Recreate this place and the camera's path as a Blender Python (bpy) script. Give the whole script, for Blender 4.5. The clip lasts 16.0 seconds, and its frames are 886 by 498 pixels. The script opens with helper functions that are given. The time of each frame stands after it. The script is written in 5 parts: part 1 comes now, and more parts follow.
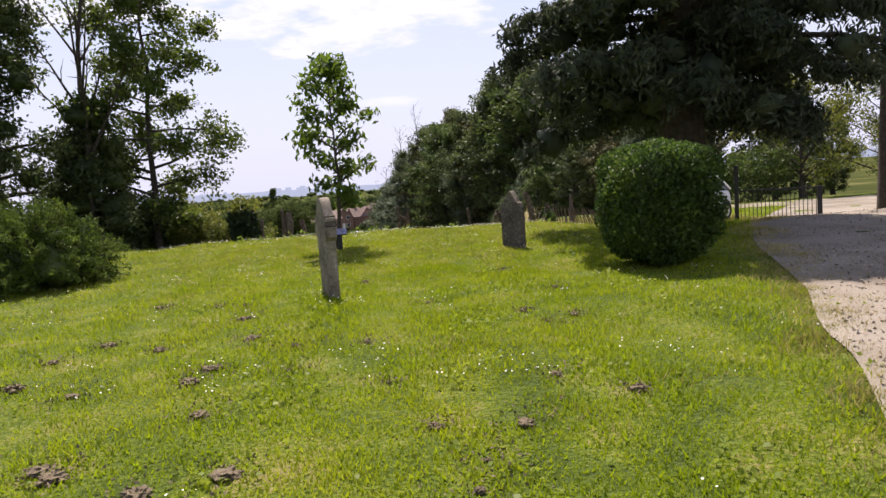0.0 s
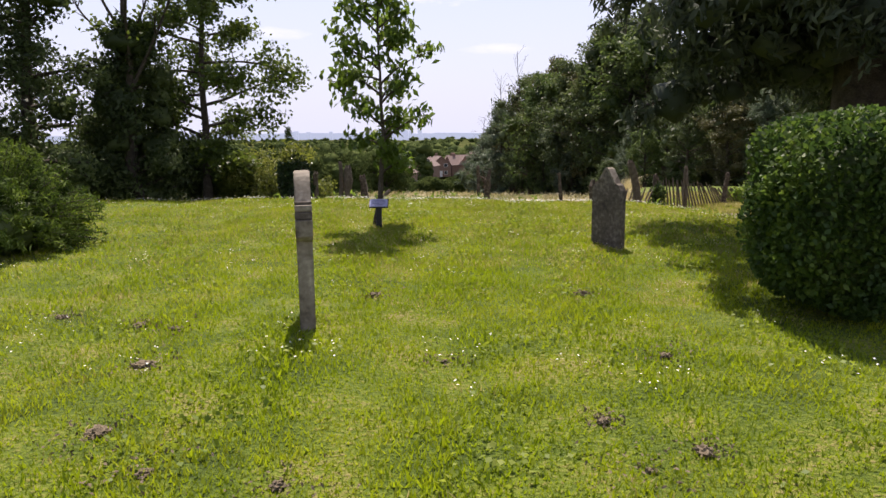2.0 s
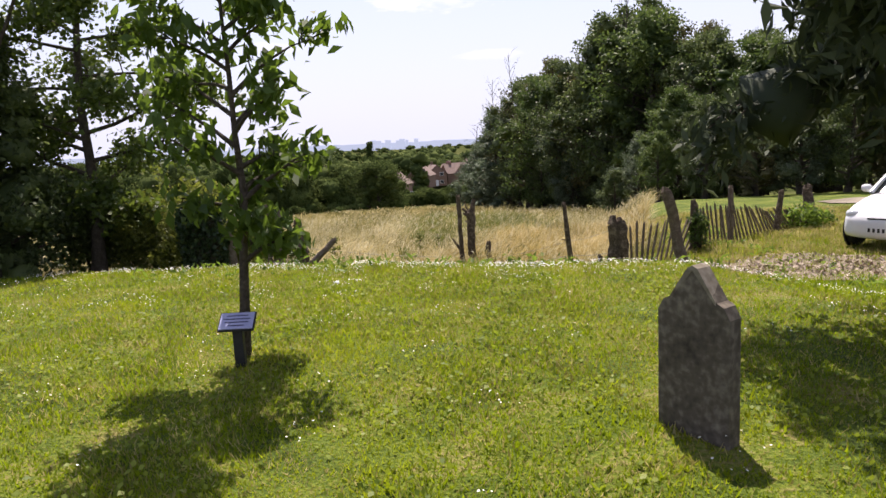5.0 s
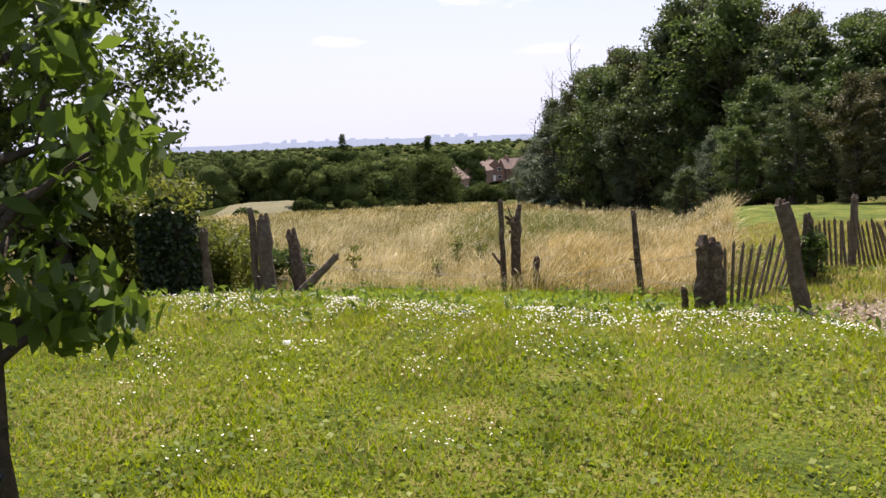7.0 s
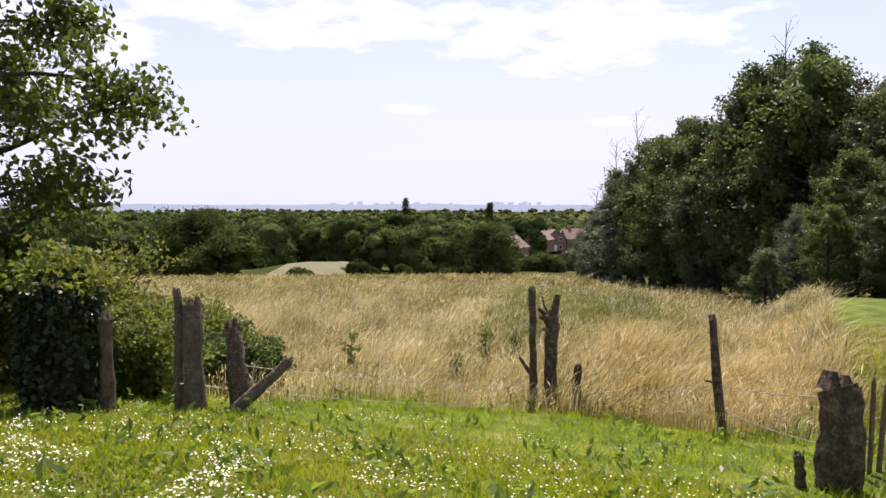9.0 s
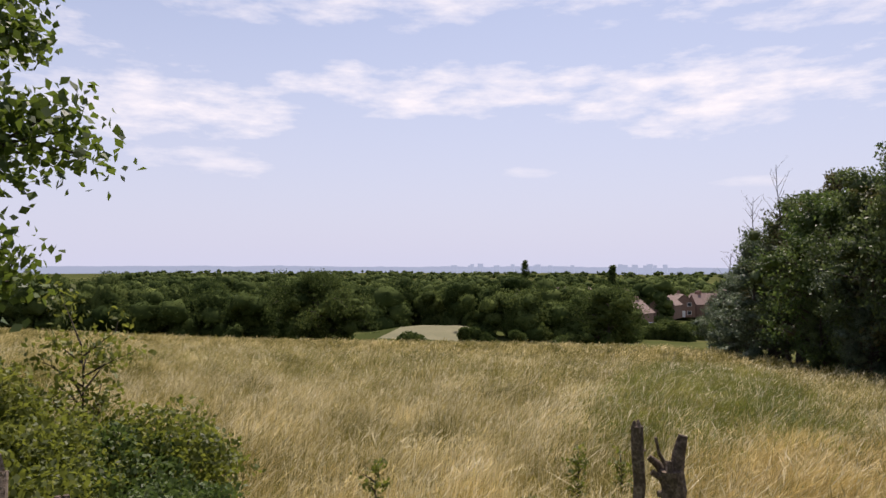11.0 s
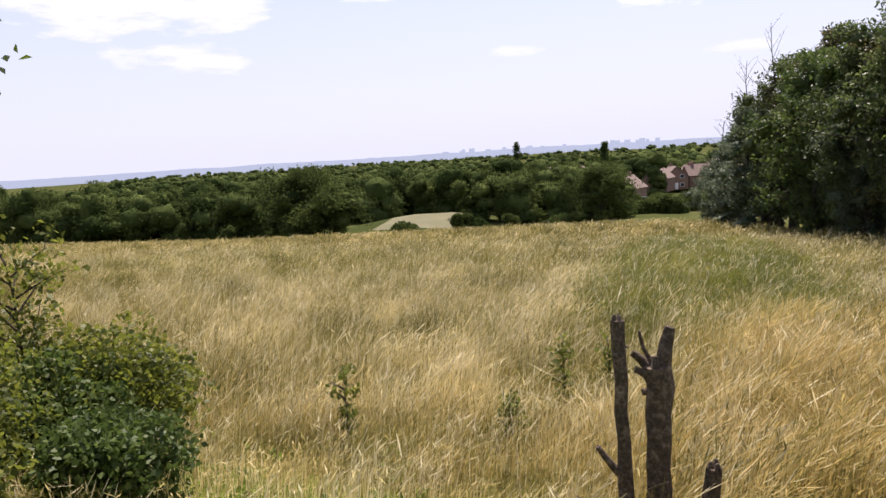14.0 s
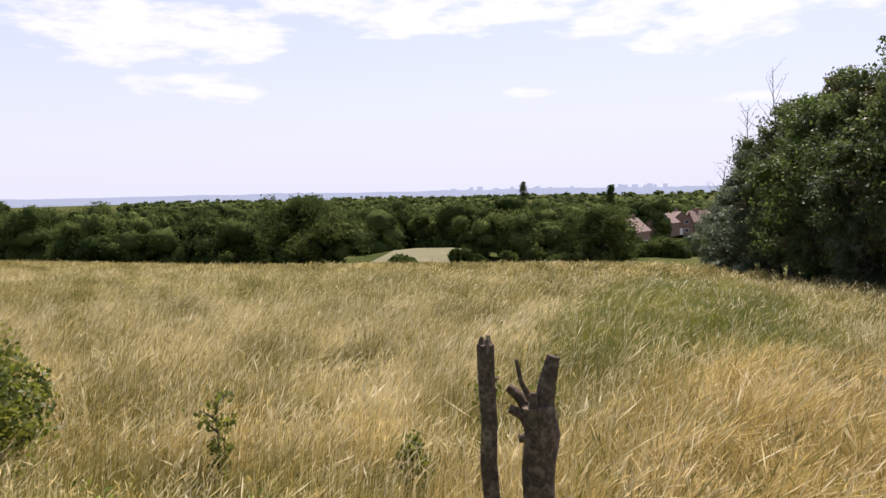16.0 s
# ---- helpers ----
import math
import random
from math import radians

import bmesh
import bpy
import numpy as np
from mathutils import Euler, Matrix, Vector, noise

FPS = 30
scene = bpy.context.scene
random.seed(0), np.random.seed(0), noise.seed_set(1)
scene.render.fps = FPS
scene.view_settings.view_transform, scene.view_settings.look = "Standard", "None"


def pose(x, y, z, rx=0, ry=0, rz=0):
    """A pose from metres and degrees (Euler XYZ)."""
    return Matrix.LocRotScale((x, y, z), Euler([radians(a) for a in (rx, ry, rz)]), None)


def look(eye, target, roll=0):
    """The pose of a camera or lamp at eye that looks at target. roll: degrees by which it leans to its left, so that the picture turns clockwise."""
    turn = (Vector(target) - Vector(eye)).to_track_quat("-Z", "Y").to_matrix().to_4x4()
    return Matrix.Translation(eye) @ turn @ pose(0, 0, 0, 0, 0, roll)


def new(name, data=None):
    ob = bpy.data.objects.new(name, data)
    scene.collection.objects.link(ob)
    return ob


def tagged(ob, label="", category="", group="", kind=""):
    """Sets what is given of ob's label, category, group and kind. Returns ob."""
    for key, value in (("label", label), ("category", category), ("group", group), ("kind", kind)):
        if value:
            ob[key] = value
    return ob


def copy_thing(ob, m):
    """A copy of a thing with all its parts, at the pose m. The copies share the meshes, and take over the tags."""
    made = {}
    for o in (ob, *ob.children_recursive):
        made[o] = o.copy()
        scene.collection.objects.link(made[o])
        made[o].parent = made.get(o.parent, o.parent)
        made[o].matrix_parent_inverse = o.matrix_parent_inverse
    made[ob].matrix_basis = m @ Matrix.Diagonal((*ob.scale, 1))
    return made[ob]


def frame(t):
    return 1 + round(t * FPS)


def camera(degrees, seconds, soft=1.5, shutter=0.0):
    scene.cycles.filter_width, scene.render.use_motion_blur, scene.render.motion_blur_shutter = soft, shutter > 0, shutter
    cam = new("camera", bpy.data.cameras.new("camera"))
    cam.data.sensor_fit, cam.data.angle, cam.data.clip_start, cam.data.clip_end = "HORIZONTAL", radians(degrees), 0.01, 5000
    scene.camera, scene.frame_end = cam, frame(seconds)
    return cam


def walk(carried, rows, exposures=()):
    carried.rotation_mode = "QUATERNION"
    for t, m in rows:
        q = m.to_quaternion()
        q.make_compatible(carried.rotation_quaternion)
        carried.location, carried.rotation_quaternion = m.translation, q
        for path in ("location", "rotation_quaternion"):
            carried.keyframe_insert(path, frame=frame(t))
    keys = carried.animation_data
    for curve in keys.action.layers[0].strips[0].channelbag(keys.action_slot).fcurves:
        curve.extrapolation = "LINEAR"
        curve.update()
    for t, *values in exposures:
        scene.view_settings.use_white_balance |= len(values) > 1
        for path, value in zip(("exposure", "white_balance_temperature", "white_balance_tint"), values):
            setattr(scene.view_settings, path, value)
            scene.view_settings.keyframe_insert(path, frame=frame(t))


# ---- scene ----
cam = camera(64.5, 16.0)
PATH = [
    (0, (-0.209, 4.271, 1.244), (0.1, 6.519, 1.018), -4.1),
    (0.5, (0.059, 5.037, 1.227), (0.379, 7.283, 0.995), -3.2),
    (1, (0.304, 5.724, 1.269), (0.509, 7.985, 1.06), -0.7),
    (1.5, (0.445, 6.531, 1.393), (0.693, 8.784, 1.139), -3.5),
    (2, (0.613, 7.35, 1.391), (0.607, 9.599, 1.018), -0.6),
    (2.5, (0.731, 8.122, 1.469), (0.932, 10.357, 1.072), -2.4),
    (3, (0.874, 8.964, 1.512), (0.809, 11.22, 1.188), -2.3),
    (3.5, (1.008, 9.801, 1.529), (0.882, 12.066, 1.309), -0.4),
    (4, (1.113, 10.575, 1.635), (1.038, 12.849, 1.497), -2.5),
    (4.5, (1.181, 11.332, 1.659), (0.932, 13.579, 1.361), -1.8),
    (5, (1.264, 12.126, 1.672), (1.255, 14.379, 1.322), -3.0),
    (5.2, (1.309, 12.424, 1.636), (1.276, 14.693, 1.414), -3.0),
    (7.3, (1.676, 15.503, 1.596), (1.476, 17.744, 1.229), -2.4),
    (7.5, (1.722, 15.809, 1.61), (1.524, 18.05, 1.244), -2.9),
    (8, (1.855, 16.55, 1.619), (1.464, 18.77, 1.286), -0.3),
    (8.2, (1.892, 16.881, 1.574), (1.526, 19.116, 1.303), -0.3),
    (10.3, (2.114, 20.396, 1.644), (1.452, 22.576, 1.559), -0.2),
    (10.5, (2.099, 20.907, 1.681), (1.358, 23.062, 1.617), -0.4),
    (11, (2.032, 21.778, 1.71), (1.271, 23.926, 1.768), 0.1),
    (11.5, (2.047, 22.307, 1.745), (1.234, 24.435, 1.674), -1.0),
    (12, (2.049, 22.565, 1.749), (1.109, 24.620, 1.445), -1.8),
    (12.5, (2.004, 22.644, 1.748), (1.099, 24.720, 1.476), -2.1),
    (13, (1.958, 22.698, 1.724), (1.153, 24.815, 1.457), -1.8),
    (13.5, (1.977, 22.605, 1.723), (1.198, 24.726, 1.418), -2.6),
    (14, (2.075, 22.735, 1.667), (1.329, 24.867, 1.361), -3.6),
    (14.5, (2.278, 23.004, 1.583), (1.495, 25.132, 1.344), -0.9),
    (15, (2.4, 23.402, 1.461), (1.741, 25.579, 1.307), -1.7),
    (15.5, (2.464, 23.762, 1.41), (1.742, 25.916, 1.219), -3.2),
    (16, (2.693, 24.037, 1.27), (1.932, 26.177, 1.082), -1.2),
]
walk(cam, [(t, look(eye, target, roll)) for t, eye, target, roll in PATH],
     exposures=[(t, e, 6750, 20) for t, e in [(0, 0.66), (4.0, 0.74), (5.2, 0.78), (8.2, 0.76), (10.3, 0.72), (10.5, 0.6), (10.8, 0.41), (11.5, 0.28), (11.9, 0.62), (12.3, 0.74), (16, 0.68)]])

# ---- world and sun ----
SUN_EL, SUN_AZ = 61.0, -2.0          # degrees above the horizon; degrees to the right of +y
world = bpy.data.worlds.new("sky")
scene.world = world
world.use_nodes = True
wn, wl = world.node_tree.nodes, world.node_tree.links
wn.clear()
w_out = wn.new("ShaderNodeOutputWorld")
w_bg = wn.new("ShaderNodeBackground")
w_bg.inputs["Strength"].default_value = 0.1
w_sky = wn.new("ShaderNodeTexSky")
w_sky.sky_type = "NISHITA"
w_sky.sun_disc = False
w_sky.sun_elevation = radians(SUN_EL)
w_sky.sun_rotation = radians(SUN_AZ)
w_sky.dust_density = 1.0
w_sky.air_density = 1.0
w_sky.ozone_density = 1.0


def wmath(op, a, b=0.0, c=0.0):
    n = wn.new("ShaderNodeMath")
    n.operation = op
    for k, v in enumerate((a, b, c)):
        if isinstance(v, (int, float)):
            n.inputs[k].default_value = v
        else:
            wl.new(v, n.inputs[k])
    return n.outputs[0]


w_tc = wn.new("ShaderNodeTexCoord")
w_xyz = wn.new("ShaderNodeSeparateXYZ")
wl.new(w_tc.outputs["Generated"], w_xyz.inputs[0])
w_flat = wmath("SQRT", wmath("ADD", wmath("MULTIPLY", w_xyz.outputs[0], w_xyz.outputs[0]), wmath("MULTIPLY", w_xyz.outputs[1], w_xyz.outputs[1])))
w_az = wmath("ARCTAN2", w_xyz.outputs[0], w_xyz.outputs[1])
w_el = wmath("ARCTAN2", w_xyz.outputs[2], w_flat)
w_comb = wn.new("ShaderNodeCombineXYZ")
wl.new(wmath("MULTIPLY", w_az, 5.0), w_comb.inputs[0])
wl.new(wmath("MULTIPLY", w_el, 17.0), w_comb.inputs[1])
w_noise = wn.new("ShaderNodeTexNoise")
w_noise.inputs["Scale"].default_value, w_noise.inputs["Detail"].default_value, w_noise.inputs["Roughness"].default_value = 2.2, 9.0, 0.6
wl.new(w_comb.outputs[0], w_noise.inputs["Vector"])
w_wob = wmath("MULTIPLY", wmath("SUBTRACT", w_noise.outputs["Fac"], 0.5), 5.0)
# the cloud banks: azimuth, elevation, half width, half height in degrees, weight
w_cloud = 0.0
for az, el, hw, hh, wt in [(-37.7, 8.2, 5.2, 1.2, 0.8), (-41, 12.4, 10, 2.6, 1.0), (-19, 14.2, 15, 2.2, 0.95), (1.5, 13.2, 13, 3.0, 1.0), (-30, 22, 30, 3.0, 0.75),
                           (24, 20, 26, 4.0, 0.8), (-62, 16, 16, 4.0, 0.9), (-12.5, 7.6, 2.4, 0.5, 0.5), (4, 6.4, 3.0, 0.5, 0.45), (60, 24, 40, 6, 0.8), (180, 30, 90, 9, 0.8)]:
    du = wmath("DIVIDE", wmath("SUBTRACT", w_az, radians(az)), radians(hw))
    dv = wmath("DIVIDE", wmath("SUBTRACT", w_el, radians(el)), radians(hh))
    d2 = wmath("ADD", wmath("MULTIPLY", du, du), wmath("MULTIPLY", dv, dv))
    mask = wmath("MULTIPLY", wmath("SUBTRACT", wmath("ADD", 1.0, w_wob), d2), 0.65)
    mask = wmath("MINIMUM", wmath("MAXIMUM", mask, 0.0), 1.0)
    w_cloud = wmath("MAXIMUM", w_cloud, wmath("MULTIPLY", mask, wt))
# pale summer haze, thickest at the horizon
w_haze = wmath("MAXIMUM", 0.0, wmath("SUBTRACT", 0.98, wmath("MULTIPLY", w_el, 1.7)))
w_veil = wn.new("ShaderNodeMix")
w_veil.data_type = "RGBA"
w_veil.inputs["B"].default_value = (5.0, 5.4, 6.75, 1)
wl.new(wmath("MAXIMUM", w_haze, 0.25), w_veil.inputs["Factor"])
wl.new(w_sky.outputs["Color"], w_veil.inputs["A"])
w_mix = wn.new("ShaderNodeMix")
w_mix.data_type = "RGBA"
w_mix.inputs["B"].default_value = (7.6, 7.6, 7.9, 1)
wl.new(w_cloud, w_mix.inputs["Factor"])
wl.new(w_veil.outputs["Result"], w_mix.inputs["A"])
wl.new(w_mix.outputs["Result"], w_bg.inputs["Color"])
wl.new(w_bg.outputs["Background"], w_out.inputs["Surface"])

sun_lamp = bpy.data.lights.new("sun", "SUN")
sun_lamp.energy, sun_lamp.angle, sun_lamp.color = 5.0, radians(0.53), (1.0, 0.95, 0.86)
sun = new("sun", sun_lamp)
se, sa = radians(SUN_EL), radians(SUN_AZ)
sun.matrix_world = look((20 * math.sin(sa) * math.cos(se), 20 * math.cos(sa) * math.cos(se), 20 * math.sin(se)), (0, 0, 0))


# ---- materials ----
def ramp_node(nt, stops):
    r = nt.nodes.new("ShaderNodeValToRGB")
    while len(r.color_ramp.elements) < len(stops):
        r.color_ramp.elements.new(0.5)
    for e, (p, c) in zip(r.color_ramp.elements, stops):
        e.position, e.color = p, (*c, 1)
    return r


def surface(name, stops, scale=8.0, rough=0.8, bump=0.3, fine=60.0, bump_dist=0.01, metal=0.0, island=0.0):
    """Opaque surface: colour from a coarse and a fine noise, relief from the fine one."""
    m = bpy.data.materials.new(name)
    m.use_nodes = True
    nt = m.node_tree
    b = nt.nodes["Principled BSDF"]
    b.inputs["Roughness"].default_value, b.inputs["Metallic"].default_value = rough, metal
    b.inputs["Specular IOR Level"].default_value = 0.3
    tc = nt.nodes.new("ShaderNodeTexCoord")
    n1, n2 = nt.nodes.new("ShaderNodeTexNoise"), nt.nodes.new("ShaderNodeTexNoise")
    n1.inputs["Scale"].default_value, n2.inputs["Scale"].default_value = scale, fine
    n1.inputs["Detail"].default_value = n2.inputs["Detail"].default_value = 5.0
    mixf = nt.nodes.new("ShaderNodeMath")
    mixf.operation = "MULTIPLY_ADD"
    mixf.inputs[1].default_value = 0.45
    half = nt.nodes.new("ShaderNodeMath")
    half.operation = "MULTIPLY"
    half.inputs[1].default_value = 0.55
    for n in (n1, n2):
        nt.links.new(tc.outputs["Object"], n.inputs["Vector"])
    nt.links.new(n1.outputs["Fac"], half.inputs[0])
    nt.links.new(n2.outputs["Fac"], mixf.inputs[0])
    nt.links.new(half.outputs[0], mixf.inputs[2])
    src = mixf.outputs[0]
    if island:
        geo = nt.nodes.new("ShaderNodeNewGeometry")
        add = nt.nodes.new("ShaderNodeMath")
        add.operation = "MULTIPLY_ADD"
        add.inputs[1].default_value = island
        nt.links.new(geo.outputs["Random Per Island"], add.inputs[0])
        nt.links.new(src, add.inputs[2])
        src = add.outputs[0]
    r = ramp_node(nt, stops)
    nt.links.new(src, r.inputs["Fac"])
    nt.links.new(r.outputs["Color"], b.inputs["Base Color"])
    if bump:
        bp = nt.nodes.new("ShaderNodeBump")
        bp.inputs["Strength"].default_value, bp.inputs["Distance"].default_value = bump, bump_dist
        nt.links.new(n2.outputs["Fac"], bp.inputs["Height"])
        nt.links.new(bp.outputs["Normal"], b.inputs["Normal"])
    return m


def foliage(name, dark, mid, light, through_col=None, rough=0.55, trans=0.45, patch=0.35, contrast=1.3):
    """Leaves: colour varies leaf by leaf and in large patches; some light comes through."""
    m = bpy.data.materials.new(name)
    m.use_nodes = True
    nt = m.node_tree
    b, out = nt.nodes["Principled BSDF"], nt.nodes["Material Output"]
    b.inputs["Roughness"].default_value = rough
    b.inputs["Specular IOR Level"].default_value = 0.35
    geo, tc, n1 = nt.nodes.new("ShaderNodeNewGeometry"), nt.nodes.new("ShaderNodeTexCoord"), nt.nodes.new("ShaderNodeTexNoise")
    n1.inputs["Scale"].default_value, n1.inputs["Detail"].default_value = patch, 3.0
    nt.links.new(tc.outputs["Object"], n1.inputs["Vector"])
    add = nt.nodes.new("ShaderNodeMath")
    add.operation = "MULTIPLY_ADD"
    add.inputs[1].default_value = 0.55
    sub = nt.nodes.new("ShaderNodeMath")
    sub.operation = "MULTIPLY_ADD"
    sub.inputs[1].default_value, sub.inputs[2].default_value = contrast, 0.23 - contrast / 2
    nt.links.new(n1.outputs["Fac"], sub.inputs[0])
    nt.links.new(geo.outputs["Random Per Island"], add.inputs[0])
    nt.links.new(sub.outputs[0], add.inputs[2])
    r = ramp_node(nt, [(0.0, dark), (0.5, mid), (1.0, light)])
    nt.links.new(add.outputs[0], r.inputs["Fac"])
    nt.links.new(r.outputs["Color"], b.inputs["Base Color"])
    tr = nt.nodes.new("ShaderNodeBsdfTranslucent")
    if through_col:
        mc = nt.nodes.new("ShaderNodeMix")
        mc.data_type = "RGBA"
        mc.inputs["Factor"].default_value = 0.6
        mc.inputs["B"].default_value = (*through_col, 1)
        nt.links.new(r.outputs["Color"], mc.inputs["A"])
        nt.links.new(mc.outputs["Result"], tr.inputs["Color"])
    else:
        nt.links.new(r.outputs["Color"], tr.inputs["Color"])
    mx = nt.nodes.new("ShaderNodeMixShader")
    mx.inputs["Fac"].default_value = trans
    nt.links.new(b.outputs[0], mx.inputs[1])
    nt.links.new(tr.outputs[0], mx.inputs[2])
    nt.links.new(mx.outputs[0], out.inputs["Surface"])
    return m


M_LAWN = surface("lawn_soil", [(0.34, (0.03, 0.05, 0.004)), (0.46, (0.07, 0.105, 0.006)), (0.54, (0.12, 0.155, 0.01)), (0.62, (0.2, 0.18, 0.05)), (0.7, (0.28, 0.225, 0.11))], 1.7, 0.95, 1.0, 34, 0.05)
M_FIELD = surface("field_soil", [(0.25, (0.05, 0.048, 0.015)), (0.5, (0.1, 0.09, 0.03)), (0.75, (0.18, 0.15, 0.06))], 0.15, 0.95, 0.8, 9, 0.1)
M_VALLEY = surface("valley_land", [(0.3, (0.03, 0.04, 0.014)), (0.5, (0.055, 0.065, 0.022)), (0.7, (0.15, 0.14, 0.06))], 0.012, 0.95, 0.0, 0.06)
for flat in (M_VALLEY, M_FIELD):
    flat.node_tree.nodes["Principled BSDF"].inputs["Specular IOR Level"].default_value = 0.0
M_HAY = surface("mown_hayfield", [(0.3, (0.1, 0.1, 0.05)), (0.5, (0.14, 0.132, 0.07)), (0.7, (0.18, 0.165, 0.095))], 0.2, 0.95, 0.3, 3, 0.05)
M_ROAD = surface("worn_tarmac", [(0.35, (0.13, 0.105, 0.075)), (0.5, (0.23, 0.195, 0.15)), (0.65, (0.33, 0.29, 0.235))], 0.8, 0.92, 0.5, 70, 0.01)
M_EARTH = surface("dry_earth", [(0.3, (0.1, 0.075, 0.05)), (0.55, (0.21, 0.165, 0.115)), (0.8, (0.32, 0.27, 0.2))], 4, 0.95, 0.8, 50, 0.03)
M_STONE = surface("weathered_stone", [(0.34, (0.09, 0.072, 0.052)), (0.46, (0.18, 0.15, 0.112)), (0.56, (0.25, 0.215, 0.165)), (0.66, (0.4, 0.36, 0.28))], 3.2, 0.9, 0.5, 22, 0.008)
M_STONE2 = surface("dark_weathered_stone", [(0.34, (0.045, 0.036, 0.028)), (0.5, (0.105, 0.086, 0.066)), (0.66, (0.24, 0.205, 0.16))], 2.6, 0.9, 0.5, 22, 0.008)
M_BARK = surface("bark", [(0.3, (0.028, 0.022, 0.016)), (0.55, (0.075, 0.06, 0.045)), (0.8, (0.14, 0.115, 0.09))], 9, 0.95, 1.0, 38, 0.02)
M_OLDWOOD = surface("grey_old_wood", [(0.25, (0.06, 0.045, 0.034)), (0.5, (0.14, 0.105, 0.08)), (0.8, (0.28, 0.235, 0.19))], 11, 0.95, 1.0, 42, 0.02)
M_POST = surface("brown_post_wood", [(0.32, (0.035, 0.024, 0.018)), (0.5, (0.1, 0.072, 0.052)), (0.68, (0.26, 0.2, 0.15))], 12, 0.95, 1.0, 40, 0.02)
M_LEAF = foliage("hedgerow_leaves", (0.036, 0.062, 0.016), (0.08, 0.124, 0.029), (0.18, 0.235, 0.055))
M_LEAF_DK = foliage("dark_leaves", (0.034, 0.052, 0.019), (0.076, 0.108, 0.034), (0.175, 0.22, 0.07), trans=0.42, contrast=2.0)
M_LEAF_GREY = foliage("grey_green_leaves", (0.045, 0.066, 0.036), (0.095, 0.13, 0.072), (0.2, 0.24, 0.14), trans=0.4, contrast=1.8)
M_LEAF_OLIVE = foliage("olive_leaves", (0.05, 0.07, 0.015), (0.105, 0.13, 0.027), (0.25, 0.255, 0.052), (0.24, 0.27, 0.035), trans=0.45, patch=1.6, contrast=1.9)
M_MAPLE = foliage("maple_leaves", (0.03, 0.05, 0.013), (0.058, 0.092, 0.02), (0.145, 0.19, 0.04), (0.18, 0.25, 0.03), trans=0.38, patch=0.8)
M_LEAF_LIGHT = foliage("young_leaves", (0.05, 0.09, 0.015), (0.08, 0.14, 0.025), (0.16, 0.24, 0.04), (0.3, 0.42, 0.05), trans=0.5)
M_LEAF_YOUNG = foliage("sapling_leaves", (0.026, 0.05, 0.012), (0.055, 0.095, 0.018), (0.12, 0.19, 0.032), (0.22, 0.34, 0.03), trans=0.4, patch=1.2, contrast=1.8)
M_NEEDLE = foliage("conifer_needles", (0.024, 0.034, 0.018), (0.052, 0.07, 0.036), (0.12, 0.145, 0.07), rough=0.7, trans=0.3, patch=0.8)
M_YEW = foliage("yew_sprays", (0.022, 0.042, 0.006), (0.07, 0.115, 0.014), (0.19, 0.26, 0.035), rough=0.85, trans=0.4, patch=2.0, contrast=1.8)
M_BOX = foliage("clipped_leaves", (0.022, 0.048, 0.01), (0.055, 0.105, 0.018), (0.15, 0.22, 0.03), trans=0.48, patch=2.5)
M_IVY = foliage("ivy_leaves", (0.014, 0.03, 0.012), (0.03, 0.055, 0.02), (0.07, 0.1, 0.04), rough=0.35, trans=0.2)
M_GRASS = foliage("lawn_grass", (0.085, 0.15, 0.003), (0.17, 0.24, 0.005), (0.34, 0.34, 0.025), (0.33, 0.42, 0.008), trans=0.58, patch=0.9, contrast=2.4)
M_STRAW = foliage("dry_tall_grass", (0.09, 0.09, 0.018), (0.26, 0.22, 0.062), (0.74, 0.61, 0.3), trans=0.45, patch=0.5, contrast=2.6)
M_FAR = foliage("far_leaves", (0.03, 0.048, 0.013), (0.07, 0.096, 0.028), (0.14, 0.172, 0.05), rough=0.95, trans=0.35, patch=0.08, contrast=2.0)
M_FAR.node_tree.nodes["Principled BSDF"].inputs["Specular IOR Level"].default_value = 0.05


# ---- geometry helpers ----
def mesh_object(name, verts, faces, material, parent=None, smooth=False):
    """One mesh object from vertex rows and face rows of one length."""
    verts, faces = np.asarray(verts, np.float32), np.asarray(faces, np.int32)
    me = bpy.data.meshes.new(name)
    me.vertices.add(len(verts))
    me.vertices.foreach_set("co", verts.ravel())
    n, k = faces.shape
    me.loops.add(n * k)
    me.loops.foreach_set("vertex_index", faces.ravel())
    me.polygons.add(n)
    me.polygons.foreach_set("loop_start", np.arange(0, n * k, k, dtype=np.int32))
    me.polygons.foreach_set("loop_total", np.full(n, k, np.int32))
    if smooth:
        me.polygons.foreach_set("use_smooth", np.ones(n, bool))
    me.update(calc_edges=True)
    me.materials.append(material)
    ob = new(name, me)
    ob.parent = parent
    return ob


def part(name, bm, material, parent=None, label="", smooth=False):
    """Links a bmesh as one mesh object under a thing or a part."""
    me = bpy.data.meshes.new(name)
    bmesh.ops.recalc_face_normals(bm, faces=bm.faces)
    for f in bm.faces:
        f.smooth = smooth
    bm.to_mesh(me)
    bm.free()
    me.materials.append(material)
    ob = new(name, me)
    ob.parent = parent
    if label:
        ob["label"] = label
    return ob


def thing(name, at, label, category, group="", rz=0.0):
    e = new(name)
    e.empty_display_size = 0.2
    e.matrix_world = pose(*at, 0, 0, rz)
    return tagged(e, label, category, group)


